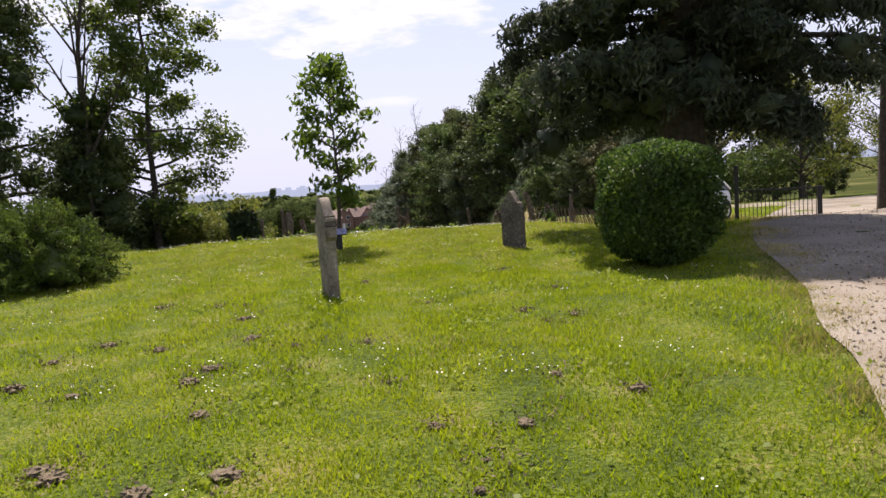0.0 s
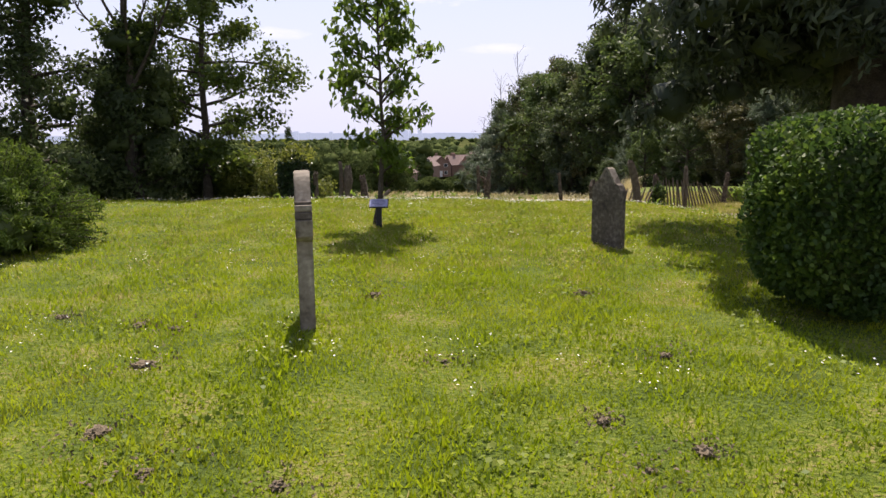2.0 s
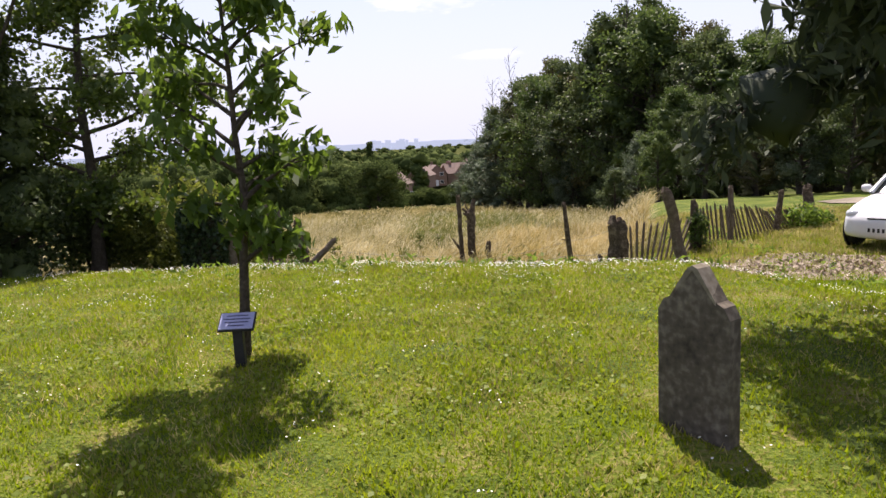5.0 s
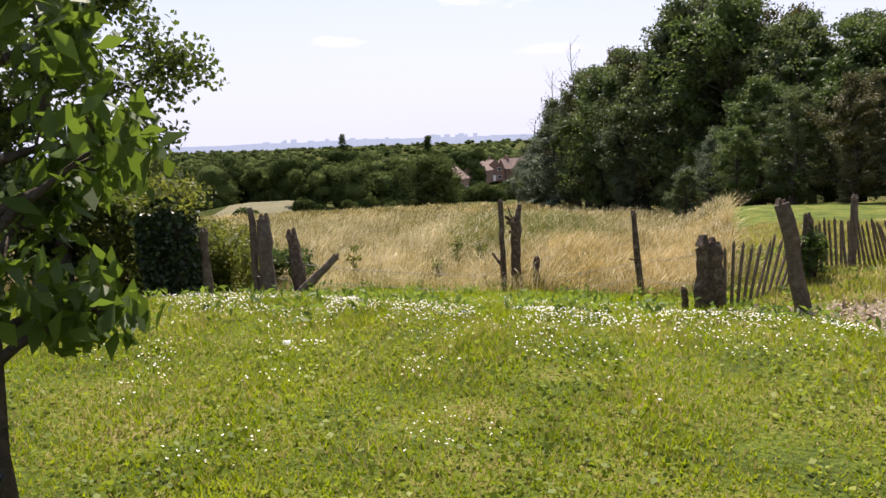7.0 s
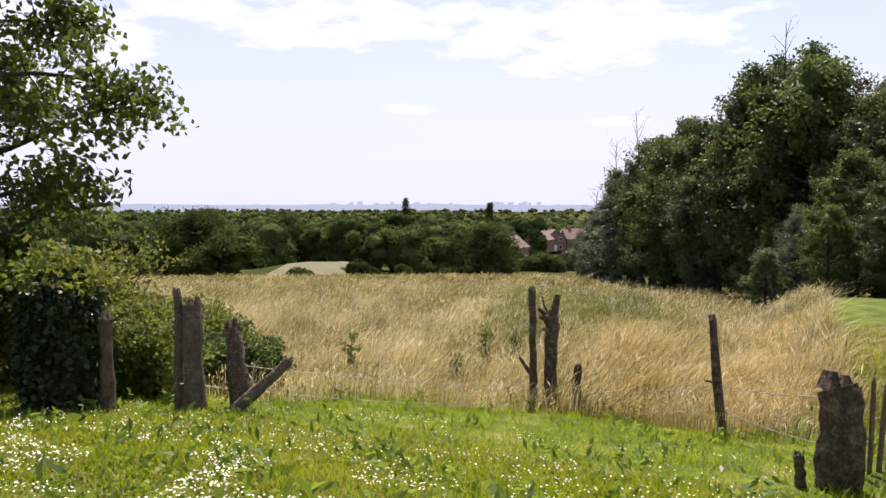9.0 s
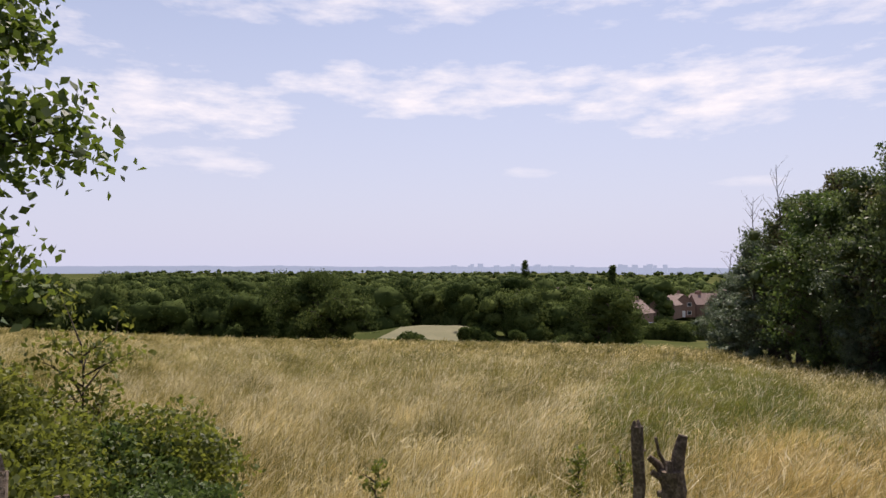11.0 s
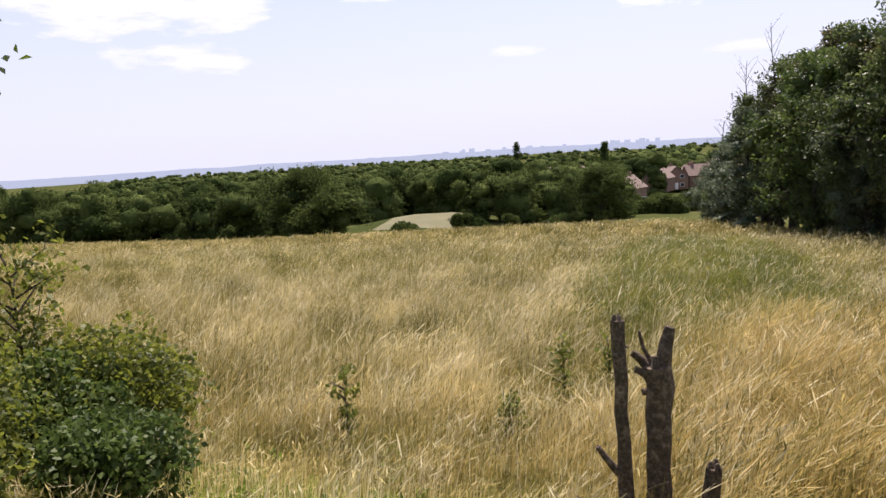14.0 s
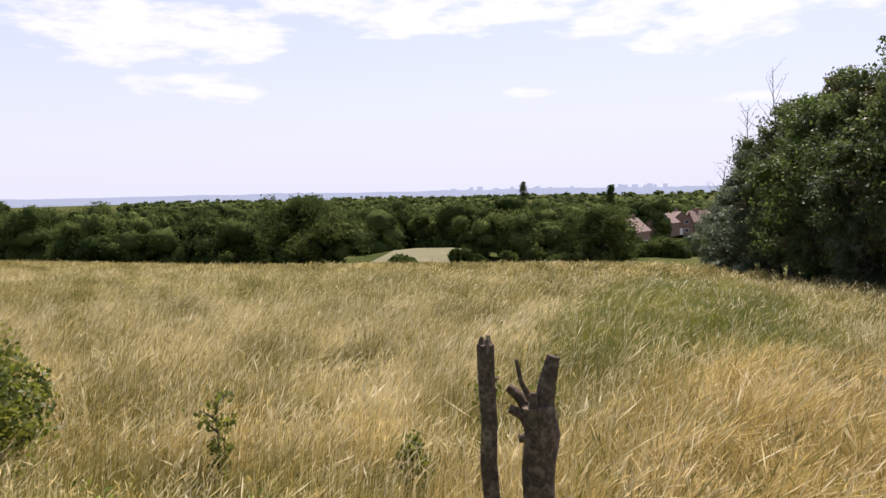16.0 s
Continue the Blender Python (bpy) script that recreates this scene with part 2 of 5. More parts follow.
def box(bm, size, at, rx=0, ry=0, rz=0, bevel=0.0):
    r = bmesh.ops.create_cube(bm, size=1.0, matrix=pose(*at, rx, ry, rz) @ Matrix.Diagonal((*size, 1)))
    if bevel:
        es = list({e for v in r["verts"] for e in v.link_edges})
        bmesh.ops.bevel(bm, geom=es, offset=bevel, segments=2, affect="EDGES", profile=0.6)


def outline_slab(bm, pts, y0, y1):
    """A slab with the outline pts (x, z), from y0 to y1."""
    a = [bm.verts.new((x, y0, z)) for x, z in pts]
    b = [bm.verts.new((x, y1, z)) for x, z in pts]
    bm.faces.new(a)
    bm.faces.new(b[::-1])
    for i in range(len(pts)):
        j = (i + 1) % len(pts)
        bm.faces.new((a[i], b[i], b[j], a[j]))


class Tubes:
    """Gathers tapered tubes as quads."""

    def __init__(self):
        self.v, self.f, self.n = [], [], 0

    def add(self, pts, radii, sides=6, rough=0.0, rng=None):
        pts = np.asarray(pts, float)
        k = len(pts)
        d = np.gradient(pts, axis=0)
        d /= np.linalg.norm(d, axis=1)[:, None] + 1e-9
        ref = np.array([0.0, 0.0, 1.0]) if abs(d[:, 2]).mean() < 0.8 else np.array([1.0, 0.0, 0.0])
        u = np.cross(d, ref)
        u /= np.linalg.norm(u, axis=1)[:, None] + 1e-9
        w = np.cross(d, u)
        a = np.linspace(0, 2 * math.pi, sides, endpoint=False)
        rr = np.asarray(radii, float)[:, None] * np.ones((1, sides))
        if rough and rng is not None:
            rr = rr * (1 + rough * rng.normal(size=(1, sides)) + 0.5 * rough * rng.normal(size=(k, sides)))
        ring = pts[:, None, :] + rr[..., None] * (np.cos(a)[None, :, None] * u[:, None, :] + np.sin(a)[None, :, None] * w[:, None, :])
        self.v.append(ring.reshape(-1, 3))
        i = np.arange(k - 1)[:, None] * sides + np.arange(sides)[None, :]
        j = np.arange(k - 1)[:, None] * sides + (np.arange(sides)[None, :] + 1) % sides
        self.f.append(self.n + np.stack([i, j, j + sides, i + sides], -1).reshape(-1, 4))
        self.n += k * sides
        tip = np.vstack([ring[-1], pts[-1]])          # cap as thin quads
        self.v.append(tip)
        q = np.arange(0, sides - 1, 2)
        self.f.append(self.n + np.stack([q, q + 1, (q + 2) % sides, np.full_like(q, sides)], -1))
        self.n += sides + 1

    def link(self, name, material, parent=None, smooth=True):
        return mesh_object(name, np.concatenate(self.v), np.concatenate(self.f), material, parent, smooth)


def leaf_quads(centres, size, rng, aspect=0.55, droop=0.0, flat=0.0):
    """A pointed four-cornered leaf at each centre; flat turns leaves level, droop lets them hang."""
    n = len(centres)
    size = np.broadcast_to(np.asarray(size, float), (n,)) * rng.uniform(0.65, 1.25, n)
    a = rng.normal(size=(n, 3))
    a[:, 2] -= droop
    a /= np.linalg.norm(a, axis=1)[:, None] + 1e-9
    nn = rng.normal(size=(n, 3))
    nn[:, 2] += flat
    b = np.cross(nn, a)
    b /= np.linalg.norm(b, axis=1)[:, None] + 1e-9
    nrm = np.cross(a, b)
    L, W = size[:, None], size[:, None] * aspect
    v = np.stack([centres - a * L * 0.5, centres + b * W * 0.5 + nrm * L * 0.12, centres + a * L * 0.5, centres - b * W * 0.5 + nrm * L * 0.12], 1)
    f = np.arange(n * 4).reshape(n, 4)
    return v.reshape(-1, 3), f


def smooth01(a, lo, hi):
    t = np.clip((np.asarray(a, float) - lo) / (hi - lo), 0, 1)
    return t * t * (3 - 2 * t)


def waves(x, y, seed, scale):
    """Cheap smooth noise, about -1 to 1."""
    rng = np.random.default_rng(seed)
    out = 0
    for k in range(5):
        ang, ph, fr = rng.uniform(0, 6.28), rng.uniform(0, 6.28), rng.uniform(0.6, 1.8) / scale
        out = out + np.sin((x * math.cos(ang) + y * math.sin(ang)) * fr * 6.28 + ph)
    return out / 3.0


def ground(x, y):
    """Height of the land."""
    x, y = np.asarray(x, float), np.asarray(y, float)
    s = y + 0.25 * np.clip(x, -1.5, 6)
    z = -0.36 + 0.42 * smooth01(y, 2.0, 14.0) + 0.06 * smooth01(y, 14, 20) - 0.08 * np.exp(-((y - 13.5) / 3.2) ** 2)
    z = z + np.interp(s, [0, 20.6, 21.6, 22.5, 24.8, 27.7, 28.4, 30, 80, 90, 110, 125, 150, 170, 200, 420, 900, 4800],
                      [0, 0, -0.1, -0.32, -0.78, -1.28, -1.52, -1.78, -4.8, -5.7, -8.0, -9.8, -11.0, -11.6, -13.2, -19, -30, -46])
    z = z + 2.6 * np.exp(-(((x + 43) / 10) ** 2) - ((y - 143) / 13) ** 2)
    z = z - (0.7 + 0.9 * smooth01(-x, 0, 55)) * smooth01(y, 36, 78) * (1 - smooth01(y, 112, 165))
    right = smooth01(x - 0.27 * np.clip(y - 27, 0, 30), 3.9, 6.6) * smooth01(y, 15.5, 22.5) * (1 - smooth01(y, 34, 60))
    z = z * (1 - right) + right * (-0.7 - 0.02 * (y - 24))
    z = z + 0.025 * waves(x, y, 3, 3.0) * (1 - smooth01(y, 60, 90)) + 0.5 * waves(x, y, 4, 90.0) * smooth01(y, 110, 200)
    z = z + smooth01(y, 1800, 4600) * 22 * (0.7 + 0.5 * waves(x, y, 9, 1500.0))
    return z


DRIVE_Y = [2, 4.5, 7.3, 8.8, 10.5, 13.3, 18.5, 22.5, 26, 32]          # the drive's edge against the lawn
DRIVE_X = [-0.3, 1.0, 2.4, 3.2, 4.2, 5.4, 8.6, 11.4, 13.8, 19]


def gz(x, y):
    return float(ground(x, y))


# ---- ground: one sheet to the horizon ----
def axis_steps(edges):
    out = [edges[0][0]]
    for lo, hi, step in edges:
        n = max(1, round((hi - lo) / step))
        out += [lo + (hi - lo) * (i + 1) / n for i in range(n)]
    return np.array(out)


gx = axis_steps([(-4800, -800, 250), (-800, -200, 50), (-200, -40, 8), (-40, -14, 1.3), (-14, 18, 0.35), (18, 44, 1.3), (44, 200, 8), (200, 800, 50), (800, 4800, 250)])
gy = axis_steps([(-4800, -400, 400), (-400, -40, 40), (-40, -4, 2), (-4, 34, 0.35), (34, 120, 1.6), (120, 400, 10), (400, 1200, 50), (1200, 4800, 200)])
GX, GY = np.meshgrid(gx, gy)
gv = np.stack([GX, GY, ground(GX, GY)], -1).reshape(-1, 3)
gi = np.arange(len(gy) - 1)[:, None] * len(gx) + np.arange(len(gx) - 1)[None, :]
gf = np.stack([gi, gi + 1, gi + 1 + len(gx), gi + len(gx)], -1).reshape(-1, 4)
ground_ob = tagged(mesh_object("ground", gv, gf, M_LAWN, None, True), "mown lawn running down into a dry meadow and valley", "ground", kind="structure")
ground_ob.data.materials.append(M_FIELD)
ground_ob.data.materials.append(M_VALLEY)
ground_ob.data.materials.append(M_HAY)
gc = gv[gf].mean(1)
zone = np.where(gc[:, 1] + 0.25 * np.clip(gc[:, 0], -1.5, 6) > 27.8, 1, 0)
zone = np.where((zone == 1) & (gc[:, 0] > 5.6 + 0.3 * (gc[:, 1] - 28)) & (gc[:, 1] < 45), 0, zone)
meadow_patch = (abs(gc[:, 0] + 43) < 9) & (abs(gc[:, 1] - 141) < 12)
zone = np.where((~meadow_patch & (gc[:, 1] > 112)) | (abs(gc[:, 0]) > 150) | (gc[:, 1] < -60), 2, zone)
zone = np.where(meadow_patch, 3, zone)
ground_ob.data.polygons.foreach_set("material_index", zone.astype(np.int32))


# ---- plants ----
def scatter_lump(n, radii, rng, shell=0.55):
    """Points in a lumpy ellipsoid, most of them near its skin."""
    d = rng.normal(size=(n, 3))
    d /= np.linalg.norm(d, axis=1)[:, None]
    ph = rng.uniform(0, 6.28, 6)
    lump = 1 + 0.13 * np.sin(3.1 * d[:, 0] * 2 + ph[0]) + 0.12 * np.sin(4.3 * d[:, 1] * 2 + ph[1]) + 0.12 * np.sin(5.0 * d[:, 2] * 2 + ph[2]) + 0.08 * np.sin(9 * d[:, 0] + 7 * d[:, 2] + ph[3])
    r = lump * (shell + (1 - shell) * rng.uniform(0, 1, n) ** 0.6)
    return d * r[:, None] * np.asarray(radii)


def grow_tree(name, label, at, height, trunk_r, profile, seed, leaf=0.12, leaves=9000, leaf_mat=None, bark=None, first=0.25,
              branches=22, rise=0.5, clump=0.35, lean=(0, 0), aspect=0.55, droop=0.2, group="", sub=4, category="tree", core=0):
    """A tree: trunk with limbs and twigs in one part, crown of single leaves in the other. profile(h) gives the limb length at the share h of the height."""
    rng = np.random.default_rng(seed)
    root = thing(name, (at[0], at[1], gz(*at) - 0.03), label, category, group)
    wood = Tubes()
    k = 9
    hs = np.linspace(0, 1, k)
    sway = np.cumsum(rng.normal(scale=0.018, size=(k, 2)), 0) * height * 0.5
    trunk = np.column_stack([sway[:, 0] + lean[0] * hs, sway[:, 1] + lean[1] * hs, hs * height])
    trunk[0, :2] = 0
    rad = trunk_r * (1 - 0.9 * hs ** 0.8)
    rad[0] *= 1.35
    wood.add(trunk, rad, 9, 0.06, rng)
    spots, weights = [], []
    for i in range(branches):
        h = first + (0.98 - first) * (i + rng.uniform(0.1, 0.9)) / branches
        start = np.array([np.interp(h, hs, trunk[:, c]) for c in range(3)])
        ln = profile(h) * rng.uniform(0.65, 1.15)
        az = i * 2.4 + rng.normal(scale=0.5)
        up = rise + rng.normal(scale=0.15)
        d = np.array([math.cos(az), math.sin(az), up])
        q = np.linspace(0, 1, 5)
        pts = start + np.outer(q * ln, d) + np.outer(q ** 2 * ln * (-0.25 * droop), (0, 0, 1)) + np.cumsum(rng.normal(scale=0.035 * ln, size=(5, 3)), 0) * q[:, None]
        br = max(0.012, trunk_r * 0.42 * (1 - h) + 0.012)
        wood.add(pts, br * (1 - 0.85 * q), 5)
        for s in range(sub):
            u = rng.uniform(0.3, 1.0)
            p0 = np.array([np.interp(u, q, pts[:, c]) for c in range(3)])
            dd = d * 0.6 + rng.normal(scale=0.55, size=3)
            l2 = ln * rng.uniform(0.2, 0.45)
            p1 = p0 + dd / np.linalg.norm(dd) * l2
            wood.add([p0, (p0 + p1) / 2 + rng.normal(scale=0.04 * l2, size=3), p1], [br * 0.35, br * 0.25, 0.004], 4)
            spots += [p0 + (p1 - p0) * 0.55, p1]
            weights += [0.8, 1.0]
        spots += [pts[-1], (pts[-1] + pts[-2]) / 2, pts[-2], (pts[-2] + pts[-3]) / 2]
        weights += [1.2, 0.9, 0.8, 0.6]
    wood.link("trunk", bark or M_BARK, root)
    spots, weights = np.array(spots), np.array(weights)
    if leaves:
        weights = weights * rng.uniform(0.3, 1.5, len(weights))
        pick = rng.choice(len(spots), leaves, p=weights / weights.sum())
        c = spots[pick] + np.clip(rng.normal(scale=0.55, size=(leaves, 3)), -1.0, 1.0) * clump * (1, 1, 0.75)
        v, f = leaf_quads(c, leaf, rng, aspect, droop, 0.8)
        mesh_object("crown", v, f, leaf_mat or M_LEAF, root)
        if core:
            inner = spots[rng.choice(len(spots), core)] * (0.86, 0.86, 0.97)
            lumps = [(q[0], q[1], max(q[2], clump * 0.6), clump * rng.uniform(0.55, 0.95)) for q in inner]
            mesh_object("inner_foliage", *rough_balls(lumps, rng, 2), leaf_mat or M_LEAF, root)
    return root


def rough_balls(lumps, rng, level, squash=0.85):
    """Uneven leafy masses: rows of x, y, z and radius, as joined triangles."""
    bm = bmesh.new()
    bmesh.ops.create_icosphere(bm, subdivisions=level, radius=1.0)
    bv = np.array([v.co[:] for v in bm.verts])
    bf = np.array([[v.index for v in f.verts] for f in bm.faces])
    bm.free()
    vs, fs = [], []
    for i, (x, y, z, r) in enumerate(lumps):
        k = 1 + 0.2 * rng.normal(size=(len(bv), 1))
        vs.append(bv * k * rng.uniform(0.75, 1.25, 3) * (r, r, r * squash) + (x, y, z))
        fs.append(bf + i * len(bv))
    return np.concatenate(vs), np.concatenate(fs)


def grow_shrub(name, label, at, radii, seed, n=5000, leaf=0.08, mat=None, shell=0.6, droop=0.0, aspect=0.6, stems=5, group="", category="shrub", lumps=5, sink=0.15):
    """A shrub: stems in one part and a crown of several leafy lumps in the other."""
    rng = np.random.default_rng(seed)
    root = thing(name, (at[0], at[1], gz(*at) - 0.02), label, category, group)
    rx, ry, rz = radii
    for i in range(stems):
        a = rng.uniform(0, 6.28)
        tip = np.array([math.cos(a) * rx * 0.55, math.sin(a) * ry * 0.55, rz * rng.uniform(1.0, 1.6)])
        wood = Tubes()
        wood.add([(0.05 * math.cos(a), 0.05 * math.sin(a), 0), tip * (0.45, 0.45, 0.5), tip], [0.03 + 0.01 * rx, 0.02 + 0.005 * rx, 0.006], 5)
        wood.link("stem", M_BARK, root)
    cs = [scatter_lump(n // 2, radii, rng, shell) + (0, 0, rz * (1 - sink))]
    for i in range(lumps):
        a = rng.uniform(0, 6.28)
        k = rng.uniform(0.4, 0.62)
        off = np.array([math.cos(a) * rx * 0.55, math.sin(a) * ry * 0.55, rz * rng.uniform(0.6, 1.35)])
        cs.append(scatter_lump(n // 2 // lumps, np.array(radii) * k, rng, shell) + off)
    c = np.concatenate(cs)
    c = c[c[:, 2] > 0.02]
    v, f = leaf_quads(c, leaf, rng, aspect, droop, 0.4)
    mesh_object("crown", v, f, mat or M_LEAF, root)
    return root


# young tree with its small sign
grow_tree("young_tree", "slender young tree with large drooping green leaves", (-0.38, 17.5), 3.5, 0.044,
          lambda h: 0.14 + 0.5 * math.sin(math.pi * min(1, max(0, (h - 0.08) / 0.94))) ** 0.8, 13, leaf=0.135, leaves=2500, leaf_mat=M_LEAF_YOUNG, first=0.2, branches=28, rise=0.75, clump=0.17,
          aspect=0.46, droop=1.1, sub=4, lean=(-0.12, 0.05))

# boundary trees beyond the lawn
TALL = lambda h: 0.5 + 2.1 * math.sin(math.pi * min(1, max(0, (h - 0.1) / 0.92))) ** 0.7 * (1.1 - 0.7 * h)
grow_tree("field_maple", "tall slim leafy tree on the lawn's edge", (-5.65, 25.9), 9.4, 0.125, TALL, 21, lean=(0.5, 0.0), leaf=0.12, leaves=27000, leaf_mat=M_MAPLE, first=0.13, branches=38, rise=0.22, clump=0.34, sub=7, aspect=0.7)
grow_tree("bare_tree", "half-bare tree with ivy round its trunk", (-6.8, 24.7), 9.8, 0.14, lambda h: 2.1 - 1.2 * h, 22, leaf=0.12, leaves=0, first=0.3, branches=22, rise=1.6, clump=0.45, sub=5)
grow_tree("ivy_tree", "dark ivy-covered tree with a ragged crown", (-7.05, 24.9), 4.4, 0.15, lambda h: 0.35 + 1.0 * (1 - h), 26, leaf=0.12, leaves=12000, leaf_mat=M_LEAF_DK, first=0.04, branches=30, rise=0.5, clump=0.4, core=40)
grow_tree("boundary_tree", "tall dark tree with sunlit outer leaves", (-8.95, 24.0), 9.6, 0.18, lambda h: 0.5 + 1.6 * (1.05 - h) ** 0.7, 23, leaf=0.13, leaves=18000, leaf_mat=M_LEAF_DK, first=0.12, branches=36, rise=0.2, clump=0.36, core=10)
grow_tree("boundary_tree", "dense dark broadleaf tree among shrubs", (-11.6, 22.6), 8.5, 0.24, lambda h: 1.0 + 1.9 * math.sin(math.pi * min(1, h)), 24, leaf=0.15, leaves=16000, leaf_mat=M_LEAF_DK, first=0.08, branches=36, rise=0.3, clump=0.45, core=20)
grow_tree("boundary_tree", "dense dark broadleaf tree among shrubs", (-14.2, 20.0), 9.0, 0.24, lambda h: 1.2 + 2.2 * math.sin(math.pi * min(1, h)), 25, leaf=0.18, leaves=16000, leaf_mat=M_LEAF_DK, first=0.08, branches=34, rise=0.3, clump=0.6, core=60)
for i, (x, y, rx, ry, rz, m) in enumerate([(-3.9, 26.4, 0.9, 0.8, 0.75, M_LEAF_OLIVE), (-4.7, 26.7, 0.9, 0.8, 0.95, M_LEAF_OLIVE), (-6.3, 26.9, 1.1, 0.9, 1.25, M_LEAF_DK), (-8.1, 25.3, 1.2, 1.0, 1.25, M_LEAF_DK),
                                           (-9.7, 23.4, 1.3, 1.0, 1.3, M_LEAF_DK), (-11.4, 21.6, 1.5, 1.2, 1.4, M_LEAF_DK), (-13.3, 19.4, 1.6, 1.4, 1.5, M_LEAF_DK), (-15, 16.5, 1.8, 1.8, 1.6, M_LEAF_DK)]):
    grow_shrub("shrub", "dark overgrown shrub at the lawn's edge" if m is M_LEAF_DK else "green hedgerow shrub at the meadow's edge", (x, y), (rx, ry, rz), 40 + i, n=7500 if m is M_LEAF_DK else 14000, leaf=0.12 if m is M_LEAF_DK else 0.065, mat=m, group="boundary shrubs")
grow_shrub("bramble", "sunlit bramble bush with yellowing shoots", (-4.0, 28.4), (1.25, 0.9, 0.7), 61, n=13000, leaf=0.07, mat=M_LEAF_OLIVE, lumps=11, aspect=0.7)
grow_shrub("bramble", "dark-leaved bramble bush under the yellowing one", (-3.85, 27.7), (1.0, 0.7, 0.55), 64, n=9000, leaf=0.07, mat=M_LEAF, lumps=8, aspect=0.7)
grow_shrub("bramble", "tangled green bramble bush behind the old posts", (-2.28, 26.92), (0.62, 0.5, 0.42), 65, n=9000, leaf=0.06, mat=M_LEAF, lumps=8, aspect=0.7)
grow_shrub("bramble", "leafy bramble bush beside the old posts", (-2.75, 25.7), (0.6, 0.5, 0.55), 62, n=4500, leaf=0.07, mat=M_LEAF_OLIVE)
# feathery low shrub on the lawn
def yew_bush(at):
    """A low spreading bush of feathery sprays over a dark inner mass."""
    rng = np.random.default_rng(63)
    root = thing("yew_bush", (at[0], at[1], gz(*at) - 0.02), "low feathery yew bush with sunlit spray tips", "bush")
    wood, vs, fs, n = Tubes(), [], [], 0
    for i in range(340):
        az, el = rng.uniform(0, 6.28), math.asin(rng.uniform(0.02, 1.0))
        reach = rng.uniform(0.8, 1.12)
        d = np.array([math.cos(az) * math.cos(el) * 1.25, math.sin(az) * math.cos(el) * 1.15, math.sin(el) * 1.3 + 0.12]) * reach
        q = np.linspace(0.1, 1, 5)[:, None]
        bow = q * d + (0, 0, 0.25) * q * (1 - q) - q ** 3 * np.array([0, 0, 0.16]) * math.cos(el)
        wood.add(bow, [0.014, 0.011, 0.008, 0.005, 0.003], 4)
        u = rng.uniform(0.4, 1.0, 105)
        c = np.column_stack([np.interp(u, q[:, 0], bow[:, k]) for k in range(3)]) + rng.normal(scale=0.05, size=(105, 3)) * (1.25 - u)[:, None] * 1.6
        c[:, 2] = np.maximum(c[:, 2], 0.04)
        v, f = leaf_quads(c, 0.095, rng, 0.2, -0.1, 0.6)
        vs.append(v)
        fs.append(f + n)
        n += len(v)
    wood.link("stem", M_BARK, root)
    mesh_object("crown", np.concatenate(vs), np.concatenate(fs), M_YEW, root)
    lumps = [(0.6 * math.cos(k * 1.1) * (k % 3) / 2, 0.55 * math.sin(k * 1.1) * (k % 3) / 2, 0.36, 0.34) for k in range(9)]
    mesh_object("inner_mass", *rough_balls(lumps, rng, 3), M_LEAF_DK, root)
    return root


yew_bush((-4.95, 15.9))
